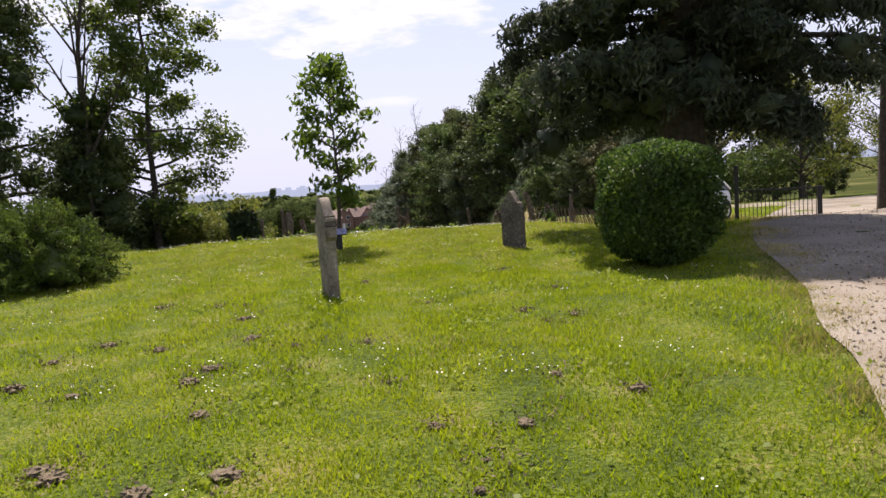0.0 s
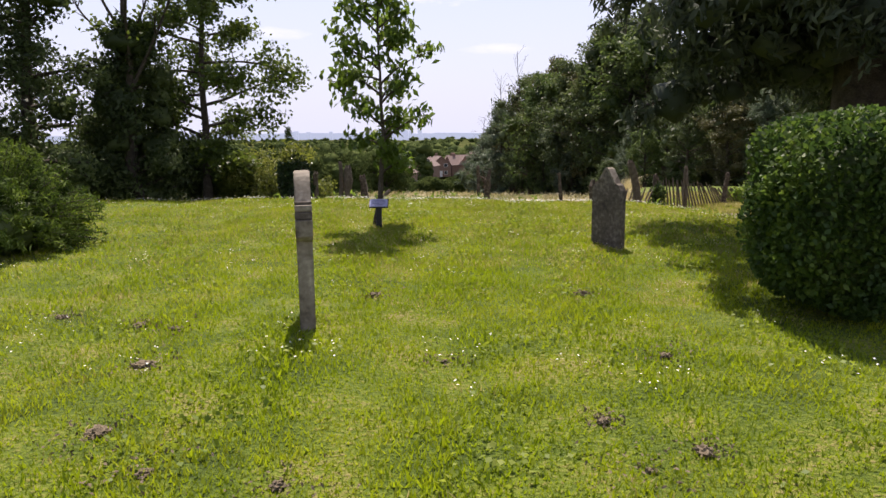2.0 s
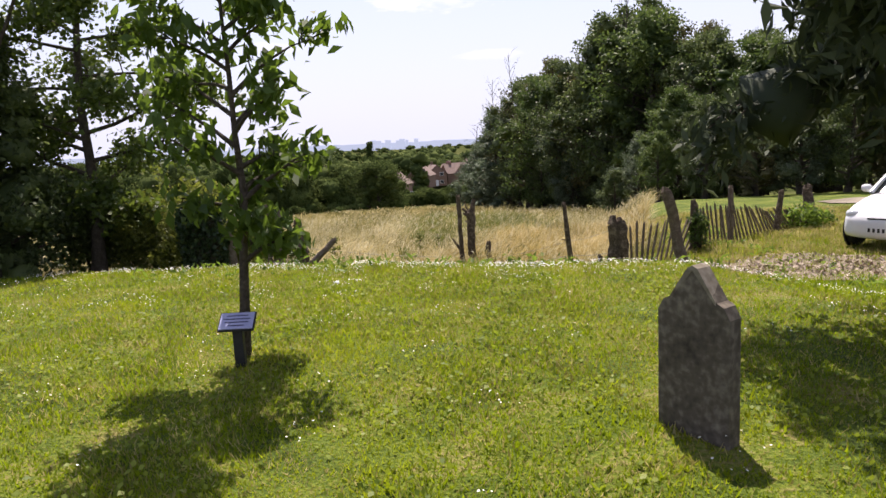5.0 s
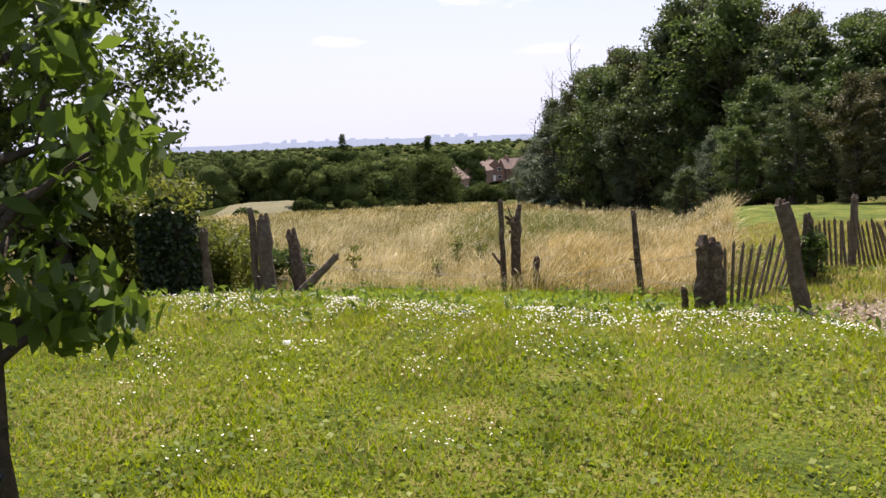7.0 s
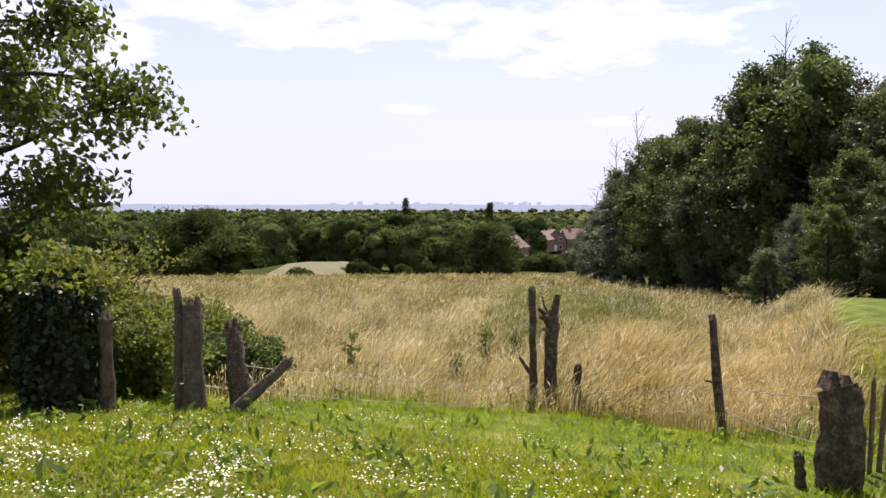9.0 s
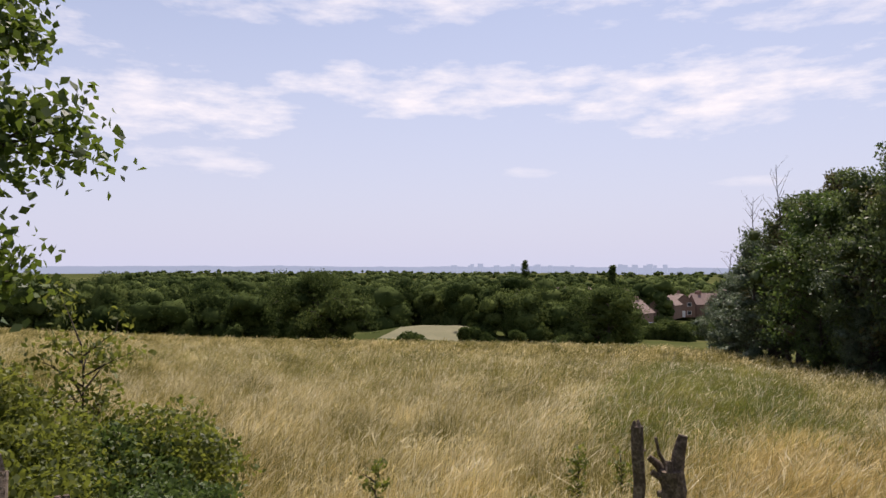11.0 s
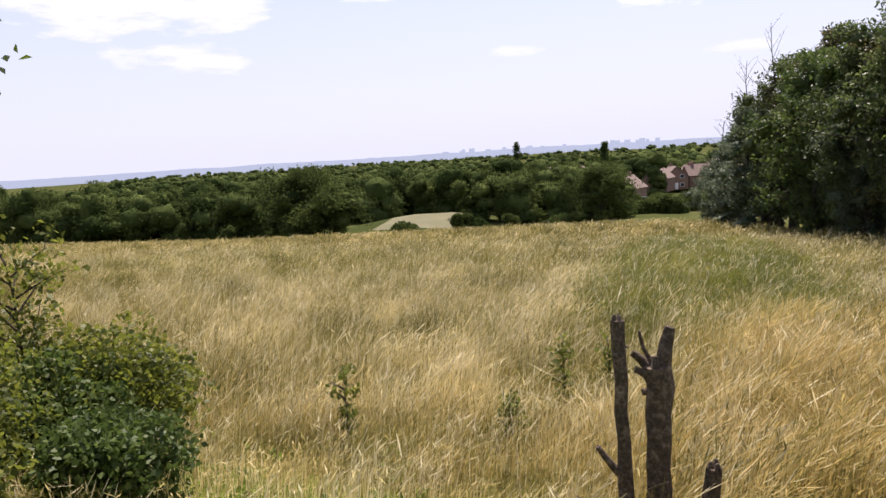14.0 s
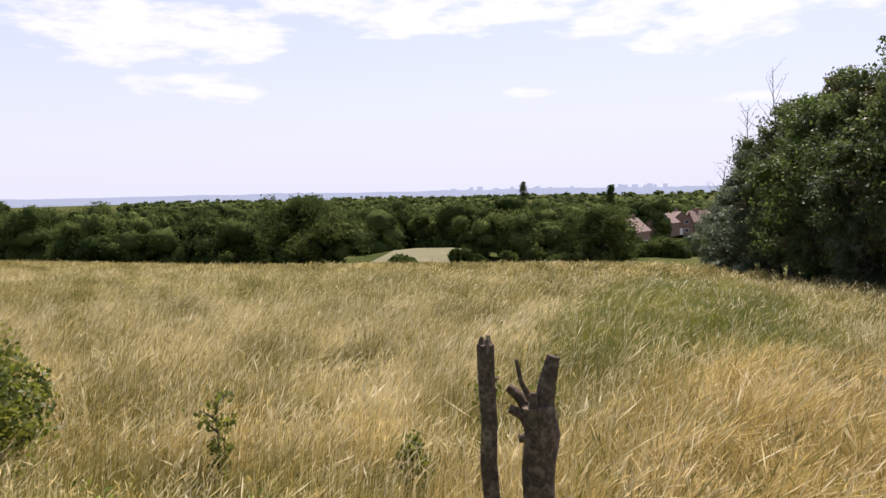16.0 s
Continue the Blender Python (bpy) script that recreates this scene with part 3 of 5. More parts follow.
# dark conifer
def grow_conifer(label, at, height, trunk_r, reach, seed, first, boughs, per, leaf=0.17):
    """A spreading conifer: level boughs that sag at their tips, hung with needle sprays."""
    rng = np.random.default_rng(seed)
    root = thing("conifer", (at[0], at[1], gz(*at) - 0.03), label, "tree")
    wood = Tubes()
    hs = np.linspace(0, 1, 9)
    wood.add(np.column_stack([0.1 * np.sin(3 * hs), 0.08 * np.sin(2 * hs), hs * height]), trunk_r * (1.25 - 1.2 * hs), 12, 0.08, rng)
    cs, lumps = [], []
    for i in range(boughs):
        h = first + (0.97 - first) * (i + rng.uniform(0, 1)) / boughs
        ln = reach * (1.08 - h) ** 0.38 * rng.uniform(0.72, 1.12)
        az = i * 2.4 + rng.normal(scale=0.35)
        q = np.linspace(0, 1, 7)
        out, sag = np.array([math.cos(az), math.sin(az), 0.0]), rng.uniform(0.22, 0.42)
        path = np.outer(q * ln, out) + np.outer(ln * (0.16 * q - sag * q ** 2.2), (0, 0, 1)) + (0, 0, h * height)
        path[:, :2] += np.outer(q ** 2, rng.normal(scale=0.12 * ln, size=2))
        wood.add(path, 0.02 + trunk_r * 0.26 * (1 - h) * (1 - 0.95 * q), 5)
        side = np.array([-out[1], out[0], 0.0])
        for k in range(18):
            u = 0.2 + 0.8 * (k + rng.uniform(0, 1)) / 18
            p0 = np.array([np.interp(u, q, path[:, c]) for c in range(3)])
            sl = (0.16 + 0.34 * (1 - abs(2 * u - 1.1))) * ln * 0.55 * rng.uniform(0.5, 1.2)
            tip = p0 + side * (1 if k % 2 else -1) * sl + out * sl * 0.6 - np.array([0, 0, sl * rng.uniform(0.2, 0.7)])
            wood.add([p0, (p0 + tip) / 2 + (0, 0, 0.05 * sl), tip], [0.012, 0.008, 0.003], 3)
            m = per // 18
            w = rng.uniform(0, 1, m)[:, None]
            c = p0 + (tip - p0) * w + rng.normal(scale=0.07, size=(m, 3))
            c[:, 2] += 0.06 - abs(rng.normal(scale=0.2, size=m))
            cs.append(c)
            if k % 3 == 1 and u < 0.8:
                lumps.append((*(p0 * 0.5 + tip * 0.5 - (0, 0, 0.15)), rng.uniform(0.2, 0.36)))
    wood.link("trunk", M_BARK, root)
    v, f = leaf_quads(np.concatenate(cs), leaf, rng, 0.3, 1.0, 0.3)
    mesh_object("crown", v, f, M_NEEDLE, root)
    mesh_object("inner_foliage", *rough_balls(lumps, rng, 1, 0.8), M_NEEDLE, root)
    return root


grow_conifer("large dark spreading conifer with drooping sprays", (6.35, 17.2), 13.0, 0.36, 3.7, 31, 0.17, 100, 1900)


def clipped_bush(at):
    """A box-like clipped bush: rounded block of small leaves over a dark inner mass of twigs."""
    rng = np.random.default_rng(71)
    root = thing("clipped_bush", (at[0], at[1], gz(*at) - 0.02), "clipped round-topped evergreen bush with glossy leaves", "bush")
    n = 26000
    d = rng.normal(size=(n, 3))
    d /= np.linalg.norm(d, axis=1)[:, None]
    p = 4.6
    r = (abs(d[:, 0]) ** p + abs(d[:, 1]) ** p + abs(d[:, 2]) ** p) ** (-1 / p)
    lump = 1 + 0.03 * np.sin(7 * d[:, 0] + 2) + 0.03 * np.sin(9 * d[:, 2] + 5 * d[:, 1])
    c = d * (r * lump * rng.uniform(0.8, 1.02, n))[:, None] * (0.66, 0.66, 0.74) + (0, 0, 0.8)
    taper = 0.86 + 0.14 * smooth01(c[:, 2], 0.0, 0.5)
    c[:, :2] *= taper[:, None]
    v, f = leaf_quads(c, 0.055, rng, 0.62, 0.2, 0.3)
    mesh_object("crown", v, f, M_BOX, root)
    bm = bmesh.new()
    bmesh.ops.create_icosphere(bm, subdivisions=3, radius=1.0)
    for q in bm.verts:
        c0 = q.co.normalized()
        rr = (abs(c0.x) ** p + abs(c0.y) ** p + abs(c0.z) ** p) ** (-1 / p)
        q.co = Vector((c0.x * 0.52, c0.y * 0.52, c0.z * 0.6)) * rr + Vector((0, 0, 0.78))
    part("inner_mass", bm, M_LEAF_DK, root, "", True)
    for i in range(5):
        a = i * 1.26
        wood = Tubes()
        wood.add([(0.05 * math.cos(a), 0.05 * math.sin(a), 0), (0.2 * math.cos(a), 0.2 * math.sin(a), 0.4)], [0.03, 0.02], 6)
        wood.link("stem", M_BARK, root)
    return root


clipped_bush((3.75, 12.75))


def ivy_stump(at):
    rng = np.random.default_rng(72)
    root = thing("ivy_stump", (at[0], at[1], gz(*at) - 0.02), "old tree stump smothered in dark ivy", "stump")
    wood = Tubes()
    wood.add([(0, 0, 0), (0.02, 0, 0.6), (0, 0.02, 1.25)], [0.26, 0.24, 0.2], 10, 0.1, rng)
    wood.link("trunk", M_BARK, root)
    n = 5200
    a, h = rng.uniform(0, 6.28, n), rng.uniform(0.0, 1.42, n)
    r = 0.34 + 0.05 * np.sin(3 * a + 4 * h) + rng.normal(scale=0.035, size=n)
    r *= 1 - 0.55 * smooth01(h, 1.15, 1.45)
    v, f = leaf_quads(np.column_stack([r * np.cos(a), r * np.sin(a), h]), 0.07, rng, 0.8, 0.8, 0)
    mesh_object("ivy", v, f, M_IVY, root)
    c = scatter_lump(900, (0.5, 0.5, 0.3), rng, 0.3) + (0, 0, 1.4)
    v, f = leaf_quads(c, 0.075, rng, 0.7)
    mesh_object("crown", v, f, M_LEAF_OLIVE, root)


ivy_stump((-2.95, 24.3))

# woodland along the meadow's right side
WOOD = lambda h: 0.9 + 2.3 * math.sin(math.pi * min(1, max(0.03, h + 0.05))) ** 0.8 * (1.05 - 0.4 * h)
M_LEAF_BROWN = foliage("brownish_leaves", (0.04, 0.042, 0.016), (0.085, 0.085, 0.03), (0.17, 0.155, 0.055), trans=0.35)
wood_kinds = [("woodland_tree", "tall dense woodland tree beside the meadow", 10.5, M_LEAF_DK, 81), ("woodland_tree", "grey-green willow-like tree beside the meadow", 9.0, M_LEAF_GREY, 82),
              ("woodland_tree", "sunlit green tree at the wood's edge", 9.0, M_LEAF, 83), ("woodland_tree", "brownish thin-leaved tree in the wood", 10.5, M_LEAF_BROWN, 84)]
spots = [(4.6, 98, 1, .62), (5.6, 92, 1, .72), (6.6, 86, 1, .84), (7.8, 80, 1, 1.04), (9.0, 75, 0, 1.0), (10.2, 70, 2, 1.1), (11.4, 65, 0, 1.0), (12.8, 60, 0, 1.02), (14.2, 55.5, 2, 1.15), (15.8, 51, 0, .82),
         (17.4, 47.5, 2, .85), (19.2, 44.5, 0, .75), (21.5, 42.5, 0, .7), (24, 41, 2, .5), (26.8, 40, 0, .42), (30, 39, 0, .42), (34, 38, 2, .45), (12.5, 78, 3, 1.15), (16, 68, 2, 1.1), (20, 58, 0, .85), (25, 51, 0, .55), (31, 47, 0, .5),
         (8.2, 83, 3, .8), (10.8, 73, 3, 1.0), (12.2, 67.5, 1, .95), (13.6, 63, 3, 1.1), (15.0, 58, 0, 1.1), (16.8, 54, 3, .85), (18.4, 50, 0, .75), (20.4, 47, 3, .7), (6.0, 95, 2, .66), (14.8, 61, 0, 1.15), (17.2, 60, 3, 1.0),
         (13.4, 53.0, 2, .5), (15.0, 48.5, 1, .5), (16.6, 45.5, 0, .5), (18.4, 42.5, 2, .55), (12.2, 57.5, 0, .5), (10.6, 63, 1, .5), (9.4, 68.5, 0, .45), (9.8, 47, 0, .26), (11.2, 44.5, 2, .34), (12.8, 43, 0, .42), (14.2, 41.2, 3, .45), (15.6, 40.2, 1, .45), (17.0, 39.4, 0, .45), (18.6, 38.8, 3, .45), (11.8, 50, 1, .42), (13.0, 47, 2, .6)]
first_of = {}
for i, (x, y, kind, s) in enumerate(spots):
    name, label, h, m, seed = wood_kinds[kind]
    s = s * 1.1 if s > 0.6 else s
    if kind not in first_of:
        first_of[kind] = grow_tree(name, label, (x, y), h, 0.28, WOOD, seed, leaf=0.19, leaves=17000, leaf_mat=m, first=0.04, branches=46, rise=0.45, clump=0.5, group="woodland trees", sub=4, core=70)
        first_of[kind].scale = (s, s, s)
    else:
        src = first_of[kind]
        c = copy_thing(src, pose(x, y, gz(x, y) - 0.05, 0, 0, i * 77))
        c.scale = (s, s, s * (0.92 + 0.16 * ((i * 37) % 10) / 10))
for x, y, h, seed in [(6.6, 80, 12.6, 91), (8.4, 75, 14.0, 92), (5.0, 91, 9.5, 93), (13.4, 57, 14.5, 94)]:
    grow_tree("dead_tree", "bare dead tree standing above the wood", (x, y), h, 0.14, lambda h: 2.6 - 1.9 * h, seed, leaves=0, first=0.4, branches=22, rise=1.3, sub=4, category="tree")


# ---- headstones and the small sign ----
def arched_headstone(at, rz):
    """Round-headed stone with moulded shoulders."""
    root = thing("headstone", (at[0], at[1], gz(*at) - 0.05), "weathered grey headstone with arched top and moulded shoulders", "headstone", "headstones", rz)
    hw, top = 0.27, 1.2
    pts = [(-hw + 0.02, 0), (hw - 0.02, 0), (hw, 0.74), (hw, 0.9)]
    arch = []
    for i in range(0, 9):
        u = i / 8
        arch.append((hw * (1 - u) ** 0.72 * (1 - 0.1 * math.sin(math.pi * u)), 0.95 + 0.25 * math.sin(u * math.pi / 2) ** 0.9))
    pts += arch + [(-x, z) for x, z in arch[-2::-1]] + [(-hw, 0.9), (-hw, 0.74)]
    bm = bmesh.new()
    outline_slab(bm, pts, -0.056, 0.056)
    bmesh.ops.remove_doubles(bm, verts=bm.verts, dist=0.001)
    bmesh.ops.bevel(bm, geom=[e for e in bm.edges if len(e.link_faces) == 2 and e.calc_face_angle(0) > 0.6], offset=0.007, segments=2, affect="EDGES")
    for v in bm.verts:
        v.co += Vector(noise.noise_vector(v.co * 9)) * 0.003
    part("slab", bm, M_STONE, root)
    for sx in (-1, 1):
        for z, w, h, mat in ((0.81, 0.085, 0.12, M_STONE), (0.9, 0.06, 0.05, M_STONE2), (0.95, 0.055, 0.045, M_STONE), (0.985, 0.03, 0.02, M_STONE2)):
            bm = bmesh.new()
            box(bm, (w, 0.12, h), (sx * (hw + w / 2 - 0.012), 0, z), bevel=0.009)
            part("shoulder_moulding", bm, mat, root)
        bm = bmesh.new()
        outline_slab(bm, [(sx * (hw - 0.01), 0.71), (sx * (hw - 0.01), 0.76), (sx * (hw + 0.06), 0.76), (sx * (hw + 0.04), 0.73)], -0.058, 0.058)
        part("corbel", bm, M_STONE, root)
    return root


arched_headstone((-0.43, 12.5), 102)


def pointed_headstone(at, rz):
    root = thing("headstone", (at[0], at[1], gz(*at) - 0.06), "dark stained headstone with a pointed, clipped-shoulder top", "headstone", "headstones", rz)
    hw = 0.215
    pts = [(-hw, 0), (hw, 0), (hw, 0.74), (hw - 0.035, 0.8), (hw - 0.075, 0.82), (0.035, 0.975), (0, 0.99), (-0.035, 0.975), (-hw + 0.075, 0.82), (-hw + 0.035, 0.8), (-hw, 0.74)]
    bm = bmesh.new()
    outline_slab(bm, pts, -0.05, 0.05)
    bmesh.ops.bevel(bm, geom=[e for e in bm.edges if e.calc_face_angle(0) > 0.3], offset=0.008, segments=2, affect="EDGES")
    for v in bm.verts:
        v.co += Vector(noise.noise_vector(v.co * 8)) * 0.003
    part("slab", bm, M_STONE2, root)
    # thin coping strip; the paler stone paints sunlight along the top edge
    bm = bmesh.new()
    outline_slab(bm, [(hw - 0.08, 0.827), (0.03, 0.987), (0.0, 1.003), (-0.03, 0.987), (-hw + 0.08, 0.827), (-hw + 0.08, 0.807), (0, 0.977), (hw - 0.08, 0.807)], -0.054, 0.054)
    part("coping", bm, M_STONE, root, "coping edge in paler stone that paints the sun on it")
    return root


pointed_headstone((2.58, 15.74), -54)

M_SIGN = surface("pale_lilac_plate", [(0.3, (0.3, 0.3, 0.48)), (0.6, (0.42, 0.42, 0.6)), (0.8, (0.52, 0.52, 0.68))], 12, 0.3, 0.1, 80, 0.002)
M_BLACK = surface("black_painted_metal", [(0.3, (0.012, 0.012, 0.013)), (0.7, (0.03, 0.03, 0.032))], 14, 0.45, 0.2, 90, 0.002)
sign = thing("memorial_sign", (-0.31, 17.2, gz(-0.31, 17.2) - 0.03), "small lilac memorial plate on a short dark post", "sign")
bm = bmesh.new()
box(bm, (0.075, 0.06, 0.36), (0, 0, 0.18), bevel=0.006)
part("post", bm, M_BLACK, sign)
bm = bmesh.new()
box(bm, (0.27, 0.17, 0.016), (0, 0, 0.375), rx=38, bevel=0.004)
part("backing", bm, M_BLACK, sign)
bm = bmesh.new()
box(bm, (0.25, 0.15, 0.008), (0, -0.007, 0.385), rx=38, bevel=0.002)
plate = part("plate", bm, M_SIGN, sign, "pale lilac engraved plate")
M_INK = surface("dark_ink", [(0.3, (0.05, 0.05, 0.1)), (0.7, (0.08, 0.08, 0.14))], 9, 0.6, 0.0)
for i, w in enumerate((0.16, 0.2, 0.18, 0.12)):
    bm = bmesh.new()
    box(bm, (w, 0.008, 0.002), (0, -0.0105 + 0.0 * i, 0.3895), rx=38)
    ln = part("writing_bar", bm, M_INK, plate)
    k = 0.045 - 0.03 * i
    ln.location = (0, k * math.cos(radians(38)), k * math.sin(radians(38)))


# ---- old fence: posts, stumps, wire and palings ----
def rotten_post(name, label, at, height, r, lean, seed, mat, snag=(), taper=0.85, group="old fence posts", category="post"):
    """A weathered post or cut trunk with an uneven top and snags."""
    rng = np.random.default_rng(seed)
    root = thing(name, (at[0], at[1], gz(*at) - 0.12), label, category, group)
    t = Tubes()
    k = 9
    u = np.linspace(0, 1, k)
    h = height + 0.12
    pts = np.column_stack([u * lean[0] + rng.normal(scale=0.14 * r, size=k) * u, u * lean[1] + rng.normal(scale=0.14 * r, size=k) * u, u * h])
    t.add(pts, r * (1.12 - (1.12 - taper) * u + 0.06 * np.sin(9 * u + seed)), 11, 0.09, rng)
    t.link("shaft", mat, root, False)
    for s in range(3):
        a = s * 2.1 + seed
        bm = bmesh.new()
        sp = bmesh.ops.create_cone(bm, cap_ends=True, segments=5, radius1=r * 0.5, radius2=r * 0.2, depth=r * rng.uniform(0.5, 1.2),
                                   matrix=Matrix.Translation(pts[-1] + np.array([math.cos(a) * r * 0.45, math.sin(a) * r * 0.45, r * 0.35])))
        part("splinter", bm, mat, root)
    for (z, ln, az, up, sr) in snag:
        t2 = Tubes()
        p0 = np.array([np.interp(z / h, u, pts[:, c]) for c in range(3)])
        d = np.array([math.cos(radians(az)), math.sin(radians(az)), up])
        d = d / np.linalg.norm(d)
        q = np.linspace(0, 1, 4)[:, None]
        t2.add(p0 + q * ln * d + rng.normal(scale=0.012, size=(4, 3)) * q, [sr, sr * 0.9, sr * 0.75, sr * 0.6], 7, 0.08, rng)
        t2.link("stub_branch", mat, root, False)
    return root


rotten_post("old_post", "tall split grey fence post", (-1.75, 24.7), 1.1, 0.1, (-0.02, 0.0), 101, M_OLDWOOD)
rotten_post("old_post", "thin splintered post beside a thicker one", (-1.93, 24.72), 1.24, 0.055, (0.0, 0.03), 102, M_OLDWOOD)
rotten_post("old_post", "rotten red-brown fence post with ragged top", (-1.33, 24.9), 0.9, 0.1, (-0.07, 0.0), 103, M_POST)
rotten_post("leaning_rail", "fallen grey rail propped against a post", (-1.42, 24.6), 0.5, 0.055, (0.66, 0.25), 104, M_OLDWOOD, category="rail")
rotten_post("old_post", "short mossy stump post by the ivy", (-2.5, 24.35), 0.95, 0.07, (0.0, 0.0), 105, M_OLDWOOD)
rotten_post("cut_sapling", "slim cut-off trunk with a side snag", (1.64, 27.8), 1.72, 0.052, (-0.04, 0.0), 106, M_POST, snag=((0.62, 0.34, 200, 1.3, 0.035), (1.6, 0.08, 20, 0.7, 0.012)), category="stump")
rotten_post("pollarded_trunk", "pollarded trunk with cut branch stubs", (1.84, 27.95), 1.43, 0.088, (0.03, 0.0), 107, M_POST,
            snag=((1.42, 0.42, 10, 6.0, 0.062), (1.4, 0.3, 170, 1.35, 0.042), (1.36, 0.24, 190, 0.9, 0.045), (1.46, 0.36, 175, 2.2, 0.02), (1.3, 0.13, 185, 0.35, 0.04)), taper=1.05, category="stump")
rotten_post("small_stump", "short cut stump among weeds", (2.22, 27.84), 0.72, 0.062, (0.02, 0.0), 108, M_POST, snag=((0.25, 0.28, 0, 1.4, 0.03),), category="stump")
rotten_post("small_stump", "little broken stick of a stump", (1.36, 27.75), 0.3, 0.03, (-0.08, 0.0), 109, M_POST, category="stump")
rotten_post("crooked_post", "crooked dark post with a bent foot", (3.92, 26.75), 1.4, 0.055, (-0.16, 0.0), 110, M_POST, snag=((0.72, 0.14, 190, 0.5, 0.02),))
rotten_post("thick_stump", "thick squat rotten gatepost stump", (4.22, 24.03), 0.82, 0.165, (-0.02, 0.0), 111, M_POST, taper=0.95)
rotten_post("small_stump", "broken stub beside the thick stump", (3.92, 23.95), 0.26, 0.04, (-0.03, 0.0), 112, M_POST, category="stump")
rotten_post("leaning_post", "grey leaning gatepost with a flat top", (5.2, 23.5), 1.32, 0.082, (-0.33, 0.0), 113, M_OLDWOOD, taper=0.98)
rotten_post("old_post", "ivy-grown fence post between palings", (6.2, 25.95), 0.95, 0.07, (0.0, 0.0), 114, M_POST)
rotten_post("old_post", "upright grey fence post between palings", (7.3, 26.85), 1.15, 0.065, (0.0, 0.0), 115, M_OLDWOOD)
rotten_post("thick_stump", "stout rotten post at the fence's end", (10.0, 28.9), 0.85, 0.13, (0.0, 0.0), 116, M_POST)
rotten_post("old_post", "broken slanting post in the palings", (8.8, 28.0), 0.9, 0.07, (0.12, 0.0), 117, M_POST)

M_WIRE = surface("dull_wire", [(0.3, (0.2, 0.19, 0.17)), (0.7, (0.34, 0.33, 0.3))], 20, 0.5, 0.0, metal=0.6)
for ends in ([(-1.6, 25.1, 0.5), (1.6, 27.78, 0.35), (1.9, 27.9, 0.35), (2.2, 27.8, 0.32), (3.88, 26.7, 0.6), (4.2, 23.95, 0.76)], [(-1.95, 24.6, 0.3), (1.6, 27.76, 0.08), (2.2, 27.78, 0.1), (3.9, 26.68, 0.3), (4.2, 23.9, 0.35)]):
    wp = []
    for (x0, y0, h0), (x1, y1, h1) in zip(ends, ends[1:]):
        ln = math.hypot(x1 - x0, y1 - y0)
        for q in np.linspace(0, 1, 8)[:-1]:
            x, y = x0 + (x1 - x0) * q, y0 + (y1 - y0) * q
            z = (gz(x0, y0) + h0) * (1 - q) + (gz(x1, y1) + h1) * q - 0.06 * ln * q * (1 - q)
            wp.append((x, y, max(z, gz(x, y) + 0.05)))
    t = Tubes()
    t.add(wp, [0.004] * len(wp), 4)
    tagged(t.link("fence_wire", M_WIRE), "slack rusty wire strung between old posts", "wire", "fence wires")


def paling_fence():
    """Chestnut palings sagging between posts; each paling is a mesh of its own."""
    root = thing("paling_fence", (4.5, 24.4, gz(4.5, 24.4)), "sagging chestnut paling fence with slanting pales", "fence")
    rng = np.random.default_rng(120)
    line = [(4.6, 24.6), (6.2, 25.9), (7.3, 26.8), (9.9, 28.9)]
    n = 46
    xs = np.linspace(0, 1, n)
    seg = np.array([0, 0.31, 0.52, 1.0])
    base = Vector((4.5, 24.4, gz(4.5, 24.4)))
    for i, q in enumerate(xs):
        x, y = np.interp(q, seg, [p[0] for p in line]), np.interp(q, seg, [p[1] for p in line])
        slant = np.interp(q, [0, 0.05, 0.28, 0.32, 0.5, 0.6, 0.8, 1.0], [0, 10, 50, -4, -14, -26, -48, -60]) + rng.normal(scale=3)
        h = rng.uniform(0.8, 0.94)
        bm = bmesh.new()
        w = rng.uniform(0.02, 0.028)
        rows = []
        for z, s in ((-0.1, 1.0), (0.4 * h, 0.95), (h - 0.06, 0.9), (h, 0.15)):
            rows.append([bm.verts.new((sx * w * s + 0.008 * math.sin(5 * z + i), sy * 0.012 * s, z)) for sx, sy in ((-1, -1), (1, -1), (1, 1), (-1, 1))])
        for a, b in zip(rows, rows[1:]):
            for k in range(4):
                bm.faces.new((a[k], a[(k + 1) % 4], b[(k + 1) % 4], b[k]))
        bm.faces.new(rows[-1])
        p = part("pale", bm, M_OLDWOOD, root)
        p.matrix_local = Matrix.Translation(Vector((x, y, gz(x, y))) - base) @ pose(0, 0, 0, 0, slant, 42)
    for h in (0.28, 0.68):
        t = Tubes()
        t.add([Vector((np.interp(q, seg, [p[0] for p in line]), np.interp(q, seg, [p[1] for p in line]), 0)) - base + Vector((0, 0, base.z + gz(np.interp(q, seg, [p[0] for p in line]), np.interp(q, seg, [p[1] for p in line])) + h * (1 - 0.35 * q)))
               for q in xs], [0.005] * n, 4)
        t.link("binding_wire", M_WIRE, root)


paling_fence()

